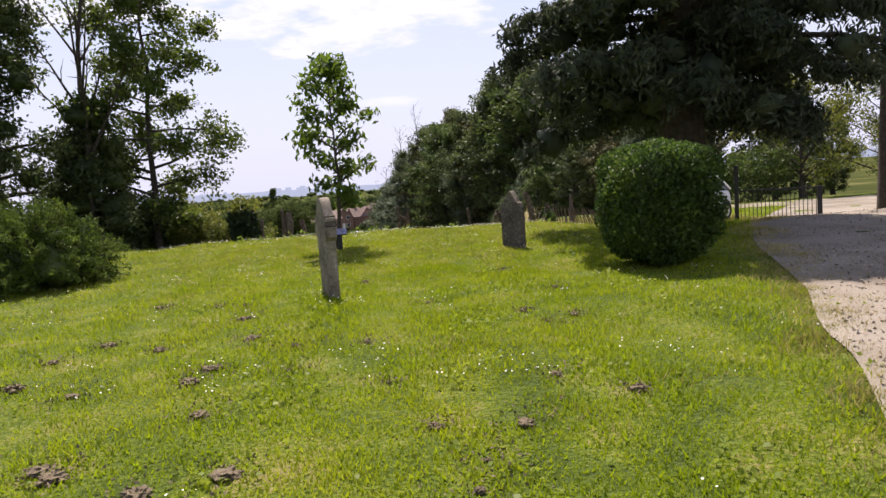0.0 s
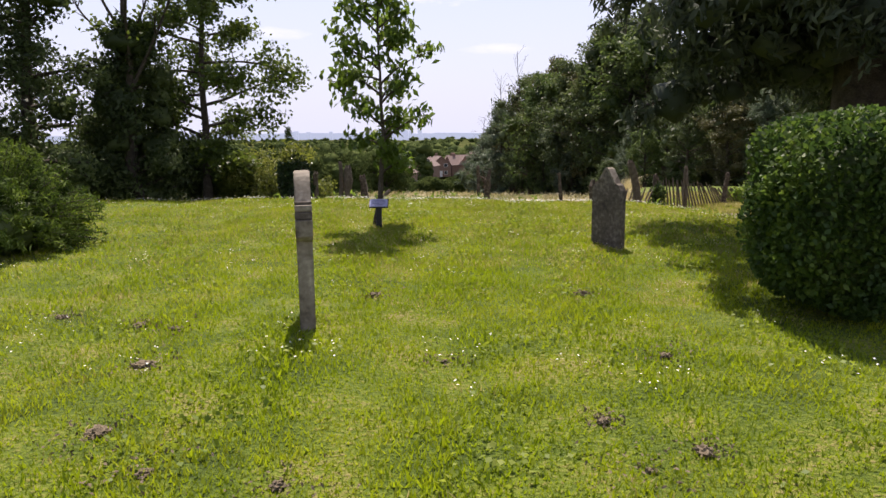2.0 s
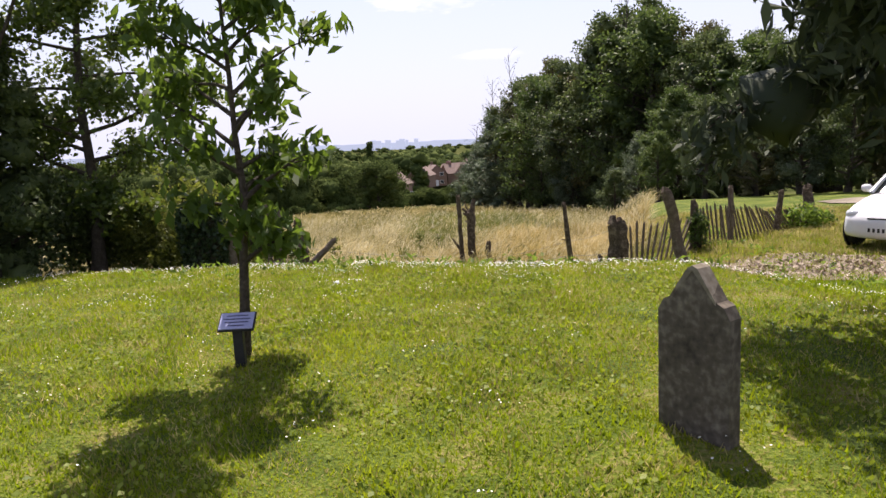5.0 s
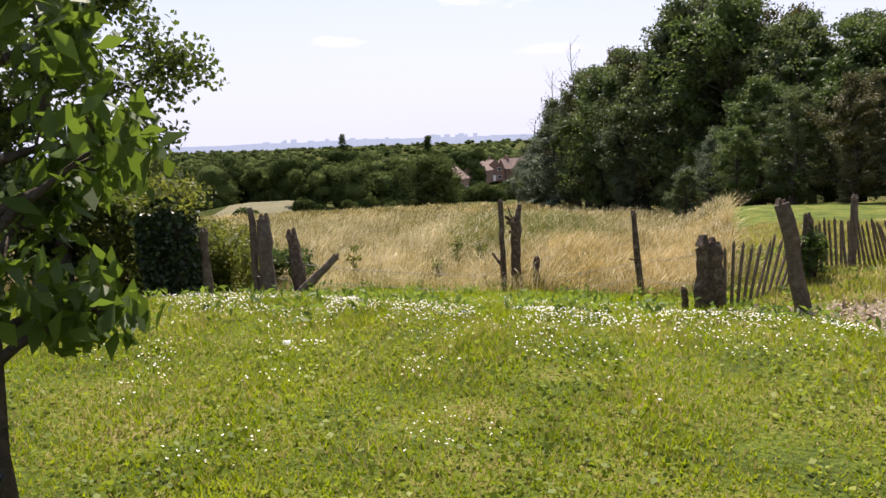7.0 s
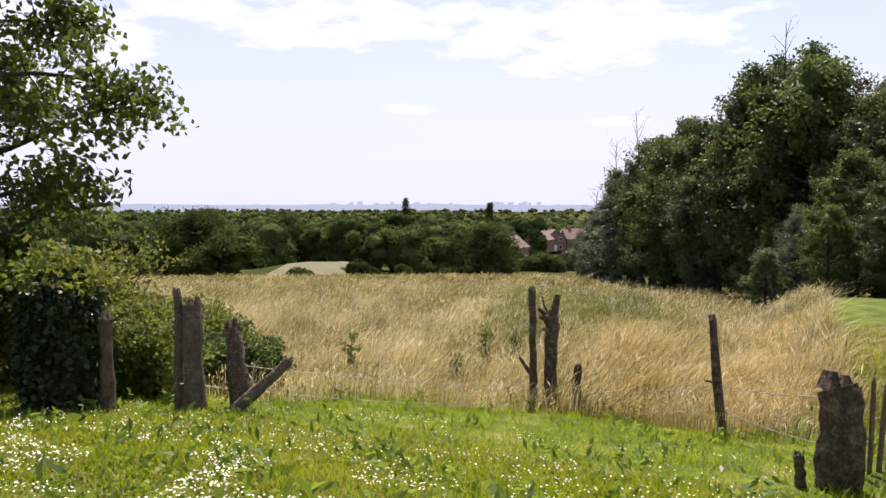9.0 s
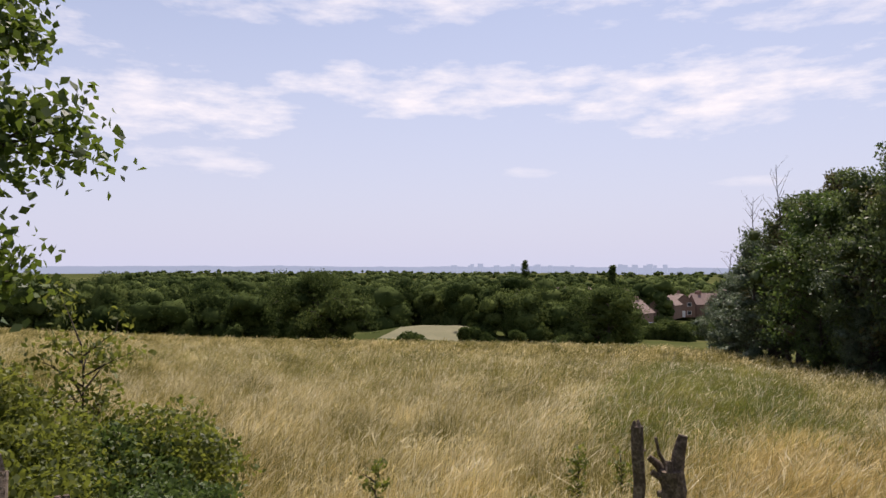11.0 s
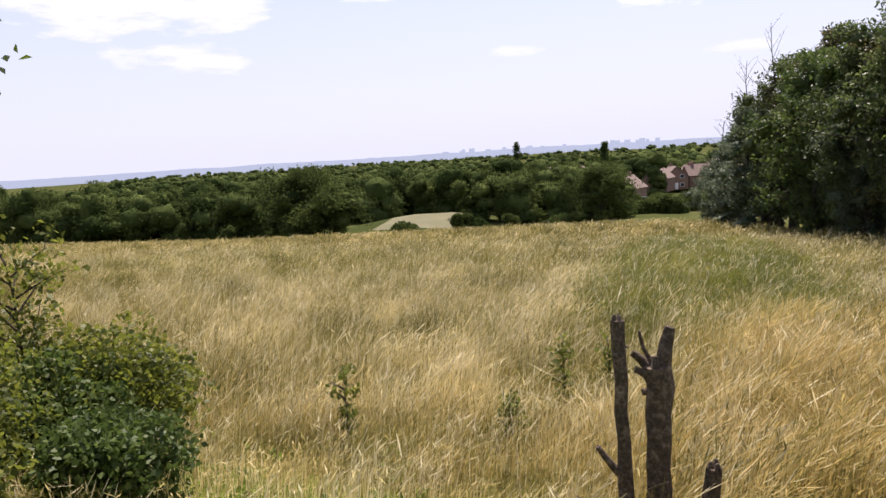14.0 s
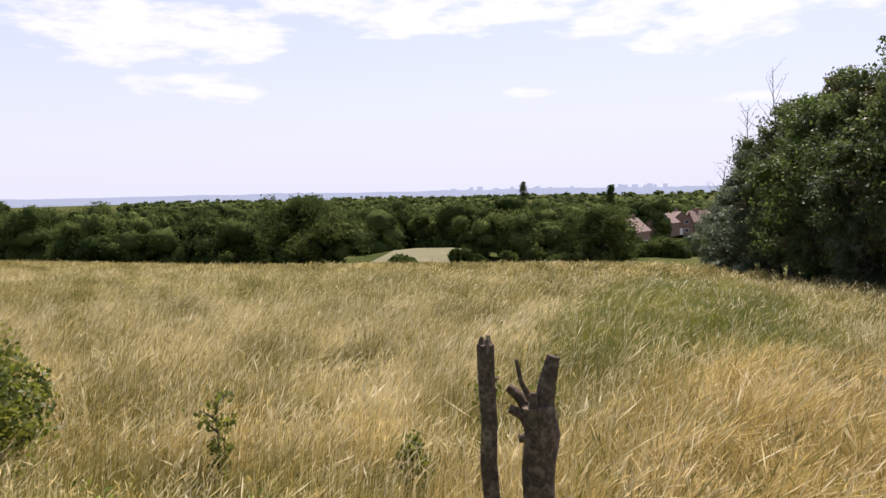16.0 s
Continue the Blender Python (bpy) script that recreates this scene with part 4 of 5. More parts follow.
# ---- drive, road, gate and car ----
def ribbon(name, label, pts, mat, lift, cat):
    """A strip lying on the ground between a row of left and a row of right edge points."""
    L = np.array([p[0] for p in pts], float)
    R = np.array([p[1] for p in pts], float)
    u, v = np.linspace(0, len(pts) - 1, 60), np.linspace(0, 1, 12)
    li = np.column_stack([np.interp(u, range(len(pts)), L[:, c]) for c in (0, 1)])
    ri = np.column_stack([np.interp(u, range(len(pts)), R[:, c]) for c in (0, 1)])
    g = li[:, None, :] * (1 - v)[None, :, None] + ri[:, None, :] * v[None, :, None]
    g[:, 0] += (0.1 * np.sin(u * 3.1) + 0.05 * np.sin(u * 5.3))[:, None]
    X, Y = g[..., 0], g[..., 1]
    vs = np.stack([X, Y, ground(X, Y) + lift], -1).reshape(-1, 3)
    i = np.arange(59)[:, None] * 12 + np.arange(11)[None, :]
    fs = np.stack([i, i + 1, i + 13, i + 12], -1).reshape(-1, 4)
    return tagged(mesh_object(name, vs, fs, mat, None, True), label, cat, kind="structure")


ribbon("road", "sunlit grey lane behind the gate", [((13.2, 34.6), (13.2, 33.8)), ((14.5, 35.0), (14.5, 32.4)), ((20, 33.5), (20, 28.5)), ((34, 30), (34, 24)), ((60, 27), (60, 20))], M_ROAD, 0.03, "road")
ribbon("driveway", "worn gravelly drive beside the lawn", [((x, y), (x + 5.0 + 0.06 * y, y - 3.6)) for x, y in zip(DRIVE_X, DRIVE_Y)], M_ROAD, 0.02, "drive")
ribbon("bare_earth_patch", "bare trodden earth littered with dry debris", [((5.3, 24.0), (5.5, 22.5)), ((6.5, 24.8), (6.8, 22.1)), ((8.4, 24.5), (8.6, 21.9)), ((10.0, 23.5), (10.0, 21.9))], M_EARTH, 0.012, "ground patch")
chip_rng = np.random.default_rng(121)
cx, cy = chip_rng.normal(7.0, 1.2, 1500), chip_rng.normal(23.3, 0.55, 1500)
v, f = leaf_quads(np.column_stack([cx, cy, ground(cx, cy) + chip_rng.uniform(0.015, 0.06, 1500)]), 0.09, chip_rng, 0.4, 0, 2.5)
M_CHIP = surface("dry_chips", [(0.3, (0.16, 0.11, 0.08)), (0.55, (0.3, 0.23, 0.17)), (0.8, (0.44, 0.37, 0.29))], 8, 0.9, 0.0, 30, 0.01, island=0.3)
tagged(mesh_object("dry_debris", v, f, M_CHIP), "dry twigs and wood chips on bare earth", "debris", kind="stuff")


def bar_gate(a, b, h=1.05):
    """A black iron gate with upright bars between two posts."""
    root = thing("iron_gate", (a[0], a[1], gz(*a)), "black iron gate with thin upright bars", "gate", "", math.degrees(math.atan2(b[1] - a[1], b[0] - a[0])))
    ln = math.hypot(b[0] - a[0], b[1] - a[1])
    for z in (0.08, h - 0.04):
        bm = bmesh.new()
        box(bm, (ln, 0.03, 0.04), (ln / 2, 0, z), bevel=0.004)
        part("rail", bm, M_BLACK, root)
    bar = None
    for i in range(19):
        bm = bmesh.new()
        bmesh.ops.create_cone(bm, cap_ends=True, segments=6, radius1=0.011, radius2=0.009, depth=h, matrix=Matrix.Translation((ln * i / 18, 0, h / 2 + 0.02)))
        part("bar", bm, M_BLACK, root)
    for x, ph in ((-0.1, 1.75), (ln + 0.08, 1.1)):
        bm = bmesh.new()
        box(bm, (0.11, 0.11, ph), (x, 0, ph / 2 - 0.05), bevel=0.012)
        part("gatepost", bm, M_BLACK, root)


bar_gate((10.3, 21.75), (11.85, 20.85))

M_CARPAINT = surface("white_car_paint", [(0.3, (0.66, 0.66, 0.69)), (0.7, (0.76, 0.76, 0.78))], 1.2, 0.25, 0.0)
M_CARGLASS = surface("dark_car_glass", [(0.3, (0.012, 0.014, 0.016)), (0.7, (0.03, 0.033, 0.036))], 1.2, 0.08, 0.0)
M_RUBBER = surface("tyre_rubber", [(0.3, (0.012, 0.012, 0.012)), (0.7, (0.03, 0.03, 0.03))], 20, 0.85, 0.3, 90, 0.003)
M_CHROME = surface("wheel_alloy", [(0.3, (0.4, 0.4, 0.41)), (0.7, (0.55, 0.55, 0.56))], 10, 0.35, 0.0, metal=0.9)
M_LAMP = surface("headlamp_glass", [(0.3, (0.5, 0.52, 0.55)), (0.7, (0.7, 0.72, 0.75))], 15, 0.08, 0.0)


def parked_car(at, rz):
    """A small white hatchback; its nose points along local +x."""
    root = thing("car", (at[0], at[1], gz(*at) + 0.02), "small white hatchback parked on the grass", "car", "", rz)
    # length stations: x, half width at sill, height of sill, of waist, half width at waist
    st = [(1.92, 0.52, 0.3, 0.52, 0.5), (1.84, 0.68, 0.22, 0.66, 0.66), (1.6, 0.78, 0.2, 0.78, 0.74), (1.0, 0.82, 0.2, 0.9, 0.78), (0.55, 0.83, 0.2, 0.97, 0.79),
          (-0.6, 0.83, 0.2, 0.96, 0.79), (-1.4, 0.82, 0.22, 0.98, 0.77), (-1.8, 0.76, 0.26, 0.95, 0.7), (-1.9, 0.62, 0.34, 0.8, 0.6)]
    bm = bmesh.new()
    rings = []
    for x, w, z0, z1, w1 in st:
        zm = z0 * 0.45 + z1 * 0.55
        prof = [(-w * 0.9, z0), (-w, z0 + 0.08), (-w, zm), (-w1, z1 - 0.03), (-w1 * 0.85, z1), (0, z1 + 0.035), (w1 * 0.85, z1), (w1, z1 - 0.03), (w, zm), (w, z0 + 0.08), (w * 0.9, z0)]
        rings.append([bm.verts.new((x, y, z)) for y, z in prof])
    for a, b in zip(rings, rings[1:]):
        for k in range(len(a)):
            bm.faces.new((a[k], a[(k + 1) % len(a)], b[(k + 1) % len(a)], b[k]))
    bm.faces.new(rings[0])
    bm.faces.new(rings[-1][::-1])
    body = part("body", bm, M_CARPAINT, root, "", True)
    md = body.modifiers.new("round", "SUBSURF")
    md.levels = md.render_levels = 2
    bm = bmesh.new()
    rings = []
    for x, w, z0, z1 in [(0.72, 0.7, 0.94, 0.96), (0.1, 0.62, 0.95, 1.38), (-0.5, 0.6, 0.95, 1.44), (-1.2, 0.6, 0.95, 1.4), (-1.72, 0.62, 0.93, 0.98)]:
        rings.append([bm.verts.new((x, y, z)) for y, z in ((-0.74, z0), (-w, z1 - 0.05), (-w * 0.8, z1), (w * 0.8, z1), (w, z1 - 0.05), (0.74, z0))])
    for a, b in zip(rings, rings[1:]):
        for k in range(5):
            bm.faces.new((a[k], a[k + 1], b[k + 1], b[k]))
    part("cabin_glass", bm, M_CARGLASS, root, "dark tinted cabin glass")
    bm = bmesh.new()
    box(bm, (1.25, 1.06, 0.05), (-0.55, 0, 1.43), bevel=0.02)
    part("roof", bm, M_CARPAINT, root)
    for sy in (-1, 1):
        for nm, x0, z0, x1, z1 in (("front_pillar", 0.72, 0.95, 0.08, 1.4), ("door_pillar", -0.5, 0.95, -0.5, 1.42), ("rear_pillar", -1.72, 0.96, -1.15, 1.4)):
            t = Tubes()
            t.add([(x0, sy * 0.735, z0), ((x0 + x1) / 2, sy * 0.68, (z0 + z1) / 2), (x1, sy * 0.6, z1)], [0.045, 0.042, 0.04], 6)
            t.link(nm, M_CARPAINT, root)
        bm = bmesh.new()
        bmesh.ops.create_uvsphere(bm, u_segments=14, v_segments=8, radius=1, matrix=pose(1.7, sy * 0.56, 0.64, 0, -20, sy * 24) @ Matrix.Diagonal((0.14, 0.15, 0.1, 1)))
        part("headlight", bm, M_LAMP, root, "clear headlight", True)
        bm = bmesh.new()
        bmesh.ops.create_uvsphere(bm, u_segments=12, v_segments=8, radius=1, matrix=pose(0.5, sy * 0.92, 1.02) @ Matrix.Diagonal((0.06, 0.11, 0.08, 1)))
        part("wing_mirror", bm, M_CARPAINT, root, "", True)
        for x in (1.2, -1.25):
            bm = bmesh.new()
            bmesh.ops.create_cone(bm, cap_ends=True, segments=28, radius1=0.29, radius2=0.29, depth=0.18, matrix=pose(x, sy * 0.74, 0.29, 90))
            bmesh.ops.bevel(bm, geom=[e for e in bm.edges if e.calc_face_angle(0) > 1], offset=0.035, segments=3, affect="EDGES")
            wheel = part("wheel", bm, M_RUBBER, root, "black tyre", True)
            bm = bmesh.new()
            bmesh.ops.create_cone(bm, cap_ends=True, segments=24, radius1=0.19, radius2=0.17, depth=0.02, matrix=pose(x, sy * 0.835, 0.29, 90))
            part("rim", bm, M_CHROME, wheel, "silver wheel rim")
            bm = bmesh.new()
            bmesh.ops.create_cone(bm, cap_ends=True, segments=28, radius1=0.34, radius2=0.34, depth=0.03, matrix=pose(x, sy * 0.82, 0.31, 90))
            part("wheel_arch", bm, M_RUBBER, root)
    for z, h, w, mat, nm in ((0.36, 0.11, 0.8, M_BLACK, "air_intake"), (0.6, 0.035, 0.5, M_BLACK, "grille")):
        bm = bmesh.new()
        box(bm, (0.06, w, h), (1.86, 0, z), bevel=0.015)
        part(nm, bm, mat, root)
    bm = bmesh.new()
    box(bm, (0.05, 1.1, 0.07), (1.84, 0, 0.5), bevel=0.02)
    part("bumper", bm, M_CARPAINT, root)
    bm = bmesh.new()
    box(bm, (0.02, 0.5, 0.11), (1.905, 0, 0.4), bevel=0.004)
    nplate = part("number_plate", bm, M_CARPAINT, root, "white number plate")
    for k in range(6):
        bm = bmesh.new()
        box(bm, (0.006, 0.04, 0.07), (1.917, -0.2 + 0.08 * k, 0.4))
        part("plate_mark", bm, M_BLACK, nplate)


parked_car((10.5, 25.4), 214)

grit = np.random.default_rng(122)
gy2 = grit.uniform(5, 20, 5000)
gx2 = np.interp(gy2, DRIVE_Y, DRIVE_X) + 0.1 + abs(grit.normal(scale=1.4, size=5000))
v, f = leaf_quads(np.column_stack([gx2, gy2, ground(gx2, gy2) + 0.026]), 0.035, grit, 0.8, 0, 3.0)
tagged(mesh_object("drive_gravel", v, f, M_CHIP), "loose gravel and dry litter on the drive", "gravel", kind="stuff")

# ---- trees by the lane ----
grow_conifer("tall dark conifer overhanging the drive", (13.6, 20.4), 12.0, 0.26, 4.2, 32, 0.46, 32, 700, 0.2)
for i, (x, y, h) in enumerate([(22.5, 36.5, 5.6), (26.5, 35.5, 6.2), (31, 34.5, 6.0)]):
    grow_tree("lane_tree", "olive-leaved bushy tree beside the lane", (x, y), h, 0.14, lambda h: 0.9 + 1.9 * math.sin(math.pi * min(1, h + 0.04)), 131 + i, leaf=0.15, leaves=7500, leaf_mat=M_LEAF_OLIVE, first=0.08, branches=30, rise=0.7, clump=0.5, group="lane trees")
for i, (x, y, rx, rz) in enumerate([(20.5, 37.2, 2.2, 1.5), (36, 33, 2.4, 1.6)]):
    grow_shrub("hedge_shrub", "overgrown green hedge shrub behind the lane", (x, y), (rx, 1.3, rz), 141 + i, n=5000, leaf=0.16, mat=M_LEAF, group="lane hedge")
grow_shrub("weed_clump", "tall nettle clump round a fence post", (6.25, 25.85), (0.2, 0.2, 0.45), 151, n=700, leaf=0.08, mat=M_LEAF, category="weed")
grow_shrub("weed_clump", "leafy weeds at the fence's end", (9.6, 28.4), (0.7, 0.45, 0.3), 152, n=1300, leaf=0.09, mat=M_LEAF_LIGHT, category="weed")
grow_tree("sapling", "thin roadside sapling with yellow-green shoots", (-4.9, 28.3), 2.1, 0.03, lambda h: 0.75 - 0.3 * h, 153, leaf=0.09, leaves=1300, leaf_mat=M_LEAF_OLIVE, first=0.2, branches=18, rise=0.8, clump=0.22, sub=3)
for x, y, h, s in [(0.55, 31.5, 0.95, 154), (1.05, 32.2, 0.8, 155), (-1.5, 29.4, 0.9, 156), (0.2, 30.0, 0.6, 157)]:
    grow_tree("dock_plant", "upright weed stalk standing in dry grass", (x, y), h, 0.012, lambda h: 0.12, s, leaf=0.075, leaves=240, leaf_mat=M_LEAF_OLIVE, first=0.1, branches=12, rise=0.9, clump=0.1, sub=2, category="weed", group="weed stalks")


# ---- valley: trees, houses, far rise ----
FULL = lambda h: 0.7 + 6.4 * math.sin(math.pi * min(1, h + 0.02)) ** 0.7
grow_tree("oak", "broad round-crowned oak beyond the meadow", (-54, 121), 10.8, 0.45, FULL, 168, leaf=0.4, leaves=26000, leaf_mat=M_FAR, first=0.04, branches=64, rise=0.2, clump=1.2, core=130)
grow_tree("round_tree", "round bushy tree at the meadow's end", (-8.5, 117), 7.6, 0.3, lambda h: 1.4 + 2.9 * math.sin(math.pi * min(1, h + 0.04)) ** 0.7, 162, leaf=0.3, leaves=13000, leaf_mat=M_FAR, first=0.04, branches=40, rise=0.3, clump=0.8, core=70)


def far_trees(name, label, spots, per, leaf, seed, mat):
    """Far trees, too many to count: uneven crowns of leaf clumps on short stems, joined."""
    rng = np.random.default_rng(seed)
    cs, lumps = [], []
    for x, y, h, w in spots:
        z = gz(x, y)
        m = 9 if per > 300 else 5
        for k in range(m):
            d0 = rng.normal(size=3)
            d0 /= np.linalg.norm(d0)
            r = w * rng.uniform(0.24, 0.44)
            o = d0 * rng.uniform(0.3, 1.0) * (w * 0.62, w * 0.62, h * 0.36)
            zc = z + max(r * 0.7, h * 0.52 + o[2])
            lumps.append((x + o[0], y + o[1], zc, r * 0.8))
            d = rng.normal(size=(per // m, 3))
            d /= np.linalg.norm(d, axis=1)[:, None]
            cs.append(d * r * (1, 1, 0.85) * rng.uniform(0.72, 1.22, (per // m, 1)) + (x + o[0], y + o[1], zc))
        for k in range(5 if per > 300 else 0):
            a, r = rng.uniform(0, 6.28), w * rng.uniform(0.22, 0.34)
            p = (x + math.cos(a) * w * 0.5, y + math.sin(a) * w * 0.5, z + r * 0.6)
            lumps.append((*p, r * 0.85))
            d = rng.normal(size=(per // 12, 3))
            d /= np.linalg.norm(d, axis=1)[:, None]
            cs.append(d * r * rng.uniform(0.75, 1.2, (per // 12, 1)) + p)
    v, f = leaf_quads(np.concatenate(cs), leaf, rng, 0.75, 0, 0.6)
    v2, f2 = rough_balls(lumps, rng, 2 if per > 300 else 1)
    f = np.concatenate([f[:, [0, 1, 2]], f[:, [0, 2, 3]], f2 + len(v)])
    return tagged(mesh_object(name, np.concatenate([v, v2]), f, mat), label, "trees", kind="stuff")


rng = np.random.default_rng(170)
belt = [(x + rng.normal(scale=2), 124 + rng.uniform(-4, 8), rng.uniform(6.8, 11.2), rng.uniform(4.2, 8.2)) for x in np.arange(-150, -64, 4.2)]
belt += [(x + rng.normal(scale=1.2), 142 + rng.uniform(-5, 8), rng.uniform(7.6, 9.8), rng.uniform(4.2, 6.2)) for x in np.arange(-33, -9, 3.3)]
belt += [(x, 158 + rng.uniform(-4, 6), rng.uniform(8.5, 10.5), rng.uniform(5, 6.5)) for x in np.arange(-62, -34, 4.0)]
belt += [(x + rng.normal(scale=3), 160 + rng.uniform(-6, 12), rng.uniform(9, 12), rng.uniform(6, 8)) for x in np.arange(-190, -50, 7.0)]
belt += [(x + rng.normal(scale=2), 150 + rng.uniform(-6, 12), rng.uniform(7, 10), rng.uniform(5, 7.5)) for x in np.arange(-60, -50, 5)]
belt += [(x + rng.normal(scale=1.5), 166 + rng.uniform(-6, 12), rng.uniform(8.5, 12.5), rng.uniform(4.5, 7)) for x in np.arange(-50, -13, 5.2)]
belt += [(x, 152 + rng.uniform(-4, 8), rng.uniform(2.2, 4.5), rng.uniform(2, 3.5)) for x in np.arange(-9, 7, 1.9)]
belt += [(x, 116 + rng.uniform(-3, 4), rng.uniform(1.6, 3.2), rng.uniform(1.5, 3)) for x in (-36, -27, -25, -20, -14, -12.5)]
far_trees("hedgerow_trees", "leafy hedgerow trees below the meadow", belt, 3400, 0.4, 171, M_FAR)
mid = []
for i in range(430):
    y = rng.uniform(185, 800)
    x = rng.uniform(-0.95, 0.32) * y
    if abs(x + 14) < 16 and y < 235:
        continue
    mid.append((x, y, rng.uniform(7, 13), rng.uniform(4, 8)))
far_trees("valley_trees", "woods and gardens filling the valley", mid, 320, 0.95, 172, M_FAR)
faraway = [(rng.uniform(-0.95, 0.4) * y, y, rng.uniform(8, 16), rng.uniform(10, 28)) for y in rng.uniform(800, 3300, 950)]
far_trees("distant_woods", "distant woods across the plain", faraway, 20, 4.0, 173, M_FAR)
grow_tree("poplar", "dark pointed poplar on the skyline", (-106, 500), 27, 0.5, lambda h: 2.4 * math.sin(math.pi * min(1, h + 0.06)) ** 0.6, 174, leaf=1.0, leaves=2500, leaf_mat=M_FAR, first=0.05, branches=40, rise=1.2, clump=1.4)
grow_tree("dark_cedar", "dark broad tree above the rooftops", (-40, 420), 22, 0.5, lambda h: 5.5 * (1.05 - h), 175, leaf=1.0, leaves=2600, leaf_mat=M_FAR, first=0.1, branches=40, rise=0.2, clump=1.4)

M_BRICK = surface("house_brick", [(0.3, (0.17, 0.105, 0.08)), (0.5, (0.24, 0.15, 0.115)), (0.75, (0.3, 0.2, 0.16))], 2.5, 0.9, 0.3, 14, 0.02)
M_TILE = surface("roof_tile", [(0.3, (0.13, 0.09, 0.075)), (0.5, (0.19, 0.135, 0.115)), (0.75, (0.26, 0.195, 0.17))], 2.0, 0.9, 0.4, 10, 0.04)
M_WHITE = surface("white_paint", [(0.3, (0.7, 0.7, 0.69)), (0.7, (0.82, 0.82, 0.81))], 3, 0.5, 0.0)
M_GLASS = surface("window_glass", [(0.3, (0.03, 0.035, 0.04)), (0.7, (0.06, 0.065, 0.07))], 1, 0.1, 0.0)


def brick_house(at, w, d, h, rz, label):
    """A two-storey gabled brick house; its gable faces local -y."""
    root = thing("house", (at[0], at[1], gz(*at) - 0.3), label, "house", "houses in the valley", rz)
    bm = bmesh.new()
    rise = w * 0.42
    outline_slab(bm, [(-w / 2, 0), (w / 2, 0), (w / 2, h), (0, h + rise), (-w / 2, h)], -d / 2, d / 2)
    part("wall", bm, M_BRICK, root)
    for s in (-1, 1):
        bm = bmesh.new()
        a = math.degrees(math.atan2(rise, w / 2))
        ln = math.hypot(rise, w / 2) + 0.5
        box(bm, (ln, d + 0.6, 0.18), (s * (w / 4 + 0.12), 0, h + rise / 2 + 0.05), ry=s * a, bevel=0.03)
        part("roof", bm, M_TILE, root)
    bm = bmesh.new()
    box(bm, (0.7, 0.9, 1.6), (0, d * 0.25, h + rise + 0.3), bevel=0.04)
    part("chimney", bm, M_BRICK, root)
    for z in (1.4, 4.0):
        for x in (-w * 0.24, w * 0.24):
            bm = bmesh.new()
            box(bm, (1.3, 0.12, 1.2), (x, -d / 2 - 0.03, z), bevel=0.02)
            fr = part("window", bm, M_WHITE, root, "white window frame")
            bm = bmesh.new()
            box(bm, (1.1, 0.06, 1.0), (x, -d / 2 - 0.08, z))
            part("pane", bm, M_GLASS, fr)
    bm = bmesh.new()
    box(bm, (0.95, 0.1, 2.05), (0, -d / 2 - 0.04, 1.05), bevel=0.02)
    part("door", bm, M_WHITE, root)
    return root


h_a = brick_house((-17.5, 196), 7.0, 9, 4.0, 62, "red brick house with a tiled gable roof")
h_b = brick_house((-11.0, 192), 6.4, 9, 4.2, -18, "red brick house gable-on with tiled roof")
for i in range(46):
    y = rng.uniform(225, 620)
    x = rng.uniform(-0.21, 0.1) * y - 3
    c = copy_thing(h_a, pose(x, y, gz(x, y) + 1.0, 0, 0, rng.uniform(0, 180)))
    c["label"] = "distant tiled house among valley trees"

# parked cars by the houses
car_small = thing("parked_car", (-12.5, 172, gz(-12.5, 172)), "white car parked far off near houses", "car", "cars by the houses", 20)
bm = bmesh.new()
box(bm, (4.0, 1.7, 0.75), (0, 0, 0.7), bevel=0.18)
part("body", bm, M_CARPAINT, car_small, "", True)
bm = bmesh.new()
box(bm, (2.1, 1.5, 0.6), (-0.2, 0, 1.3), bevel=0.2)
part("cabin", bm, M_CARGLASS, car_small, "", True)
for x, y, r in [(-9, 174, 70), (-16, 171, 100), (-6, 171, 40)]:
    copy_thing(car_small, pose(x, y, gz(x, y), 0, 0, r))

# far rise with a few towers, beyond the plain; blue haze painted by emission
M_HAZE_GLOW = bpy.data.materials.new("far_haze_glow")
M_HAZE_GLOW.use_nodes = True
rb = M_HAZE_GLOW.node_tree.nodes["Principled BSDF"]
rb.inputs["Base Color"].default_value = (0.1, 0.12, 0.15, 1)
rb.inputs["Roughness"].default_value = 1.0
# pale blue emission stands in for the haze of distance
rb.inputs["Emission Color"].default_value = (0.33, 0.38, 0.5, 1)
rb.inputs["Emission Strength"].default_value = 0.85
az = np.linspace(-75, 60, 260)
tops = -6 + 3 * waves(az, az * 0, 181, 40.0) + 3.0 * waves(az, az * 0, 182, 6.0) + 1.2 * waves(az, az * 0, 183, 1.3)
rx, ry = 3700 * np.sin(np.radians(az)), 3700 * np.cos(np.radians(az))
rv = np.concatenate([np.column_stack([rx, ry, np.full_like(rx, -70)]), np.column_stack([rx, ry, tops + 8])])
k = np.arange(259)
tagged(mesh_object("backdrop", rv, np.stack([k, k + 1, k + 261, k + 260], -1), M_HAZE_GLOW), "far rise along the horizon, its blue haze painted as glow", "distance", kind="structure")
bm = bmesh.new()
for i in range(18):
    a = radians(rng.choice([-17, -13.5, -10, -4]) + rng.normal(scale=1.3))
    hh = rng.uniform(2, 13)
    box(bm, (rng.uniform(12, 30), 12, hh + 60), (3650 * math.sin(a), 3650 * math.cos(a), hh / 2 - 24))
tagged(part("backdrop_towers", bm, M_HAZE_GLOW), "blocks of a far town, their haze painted as glow", "distance", kind="structure")


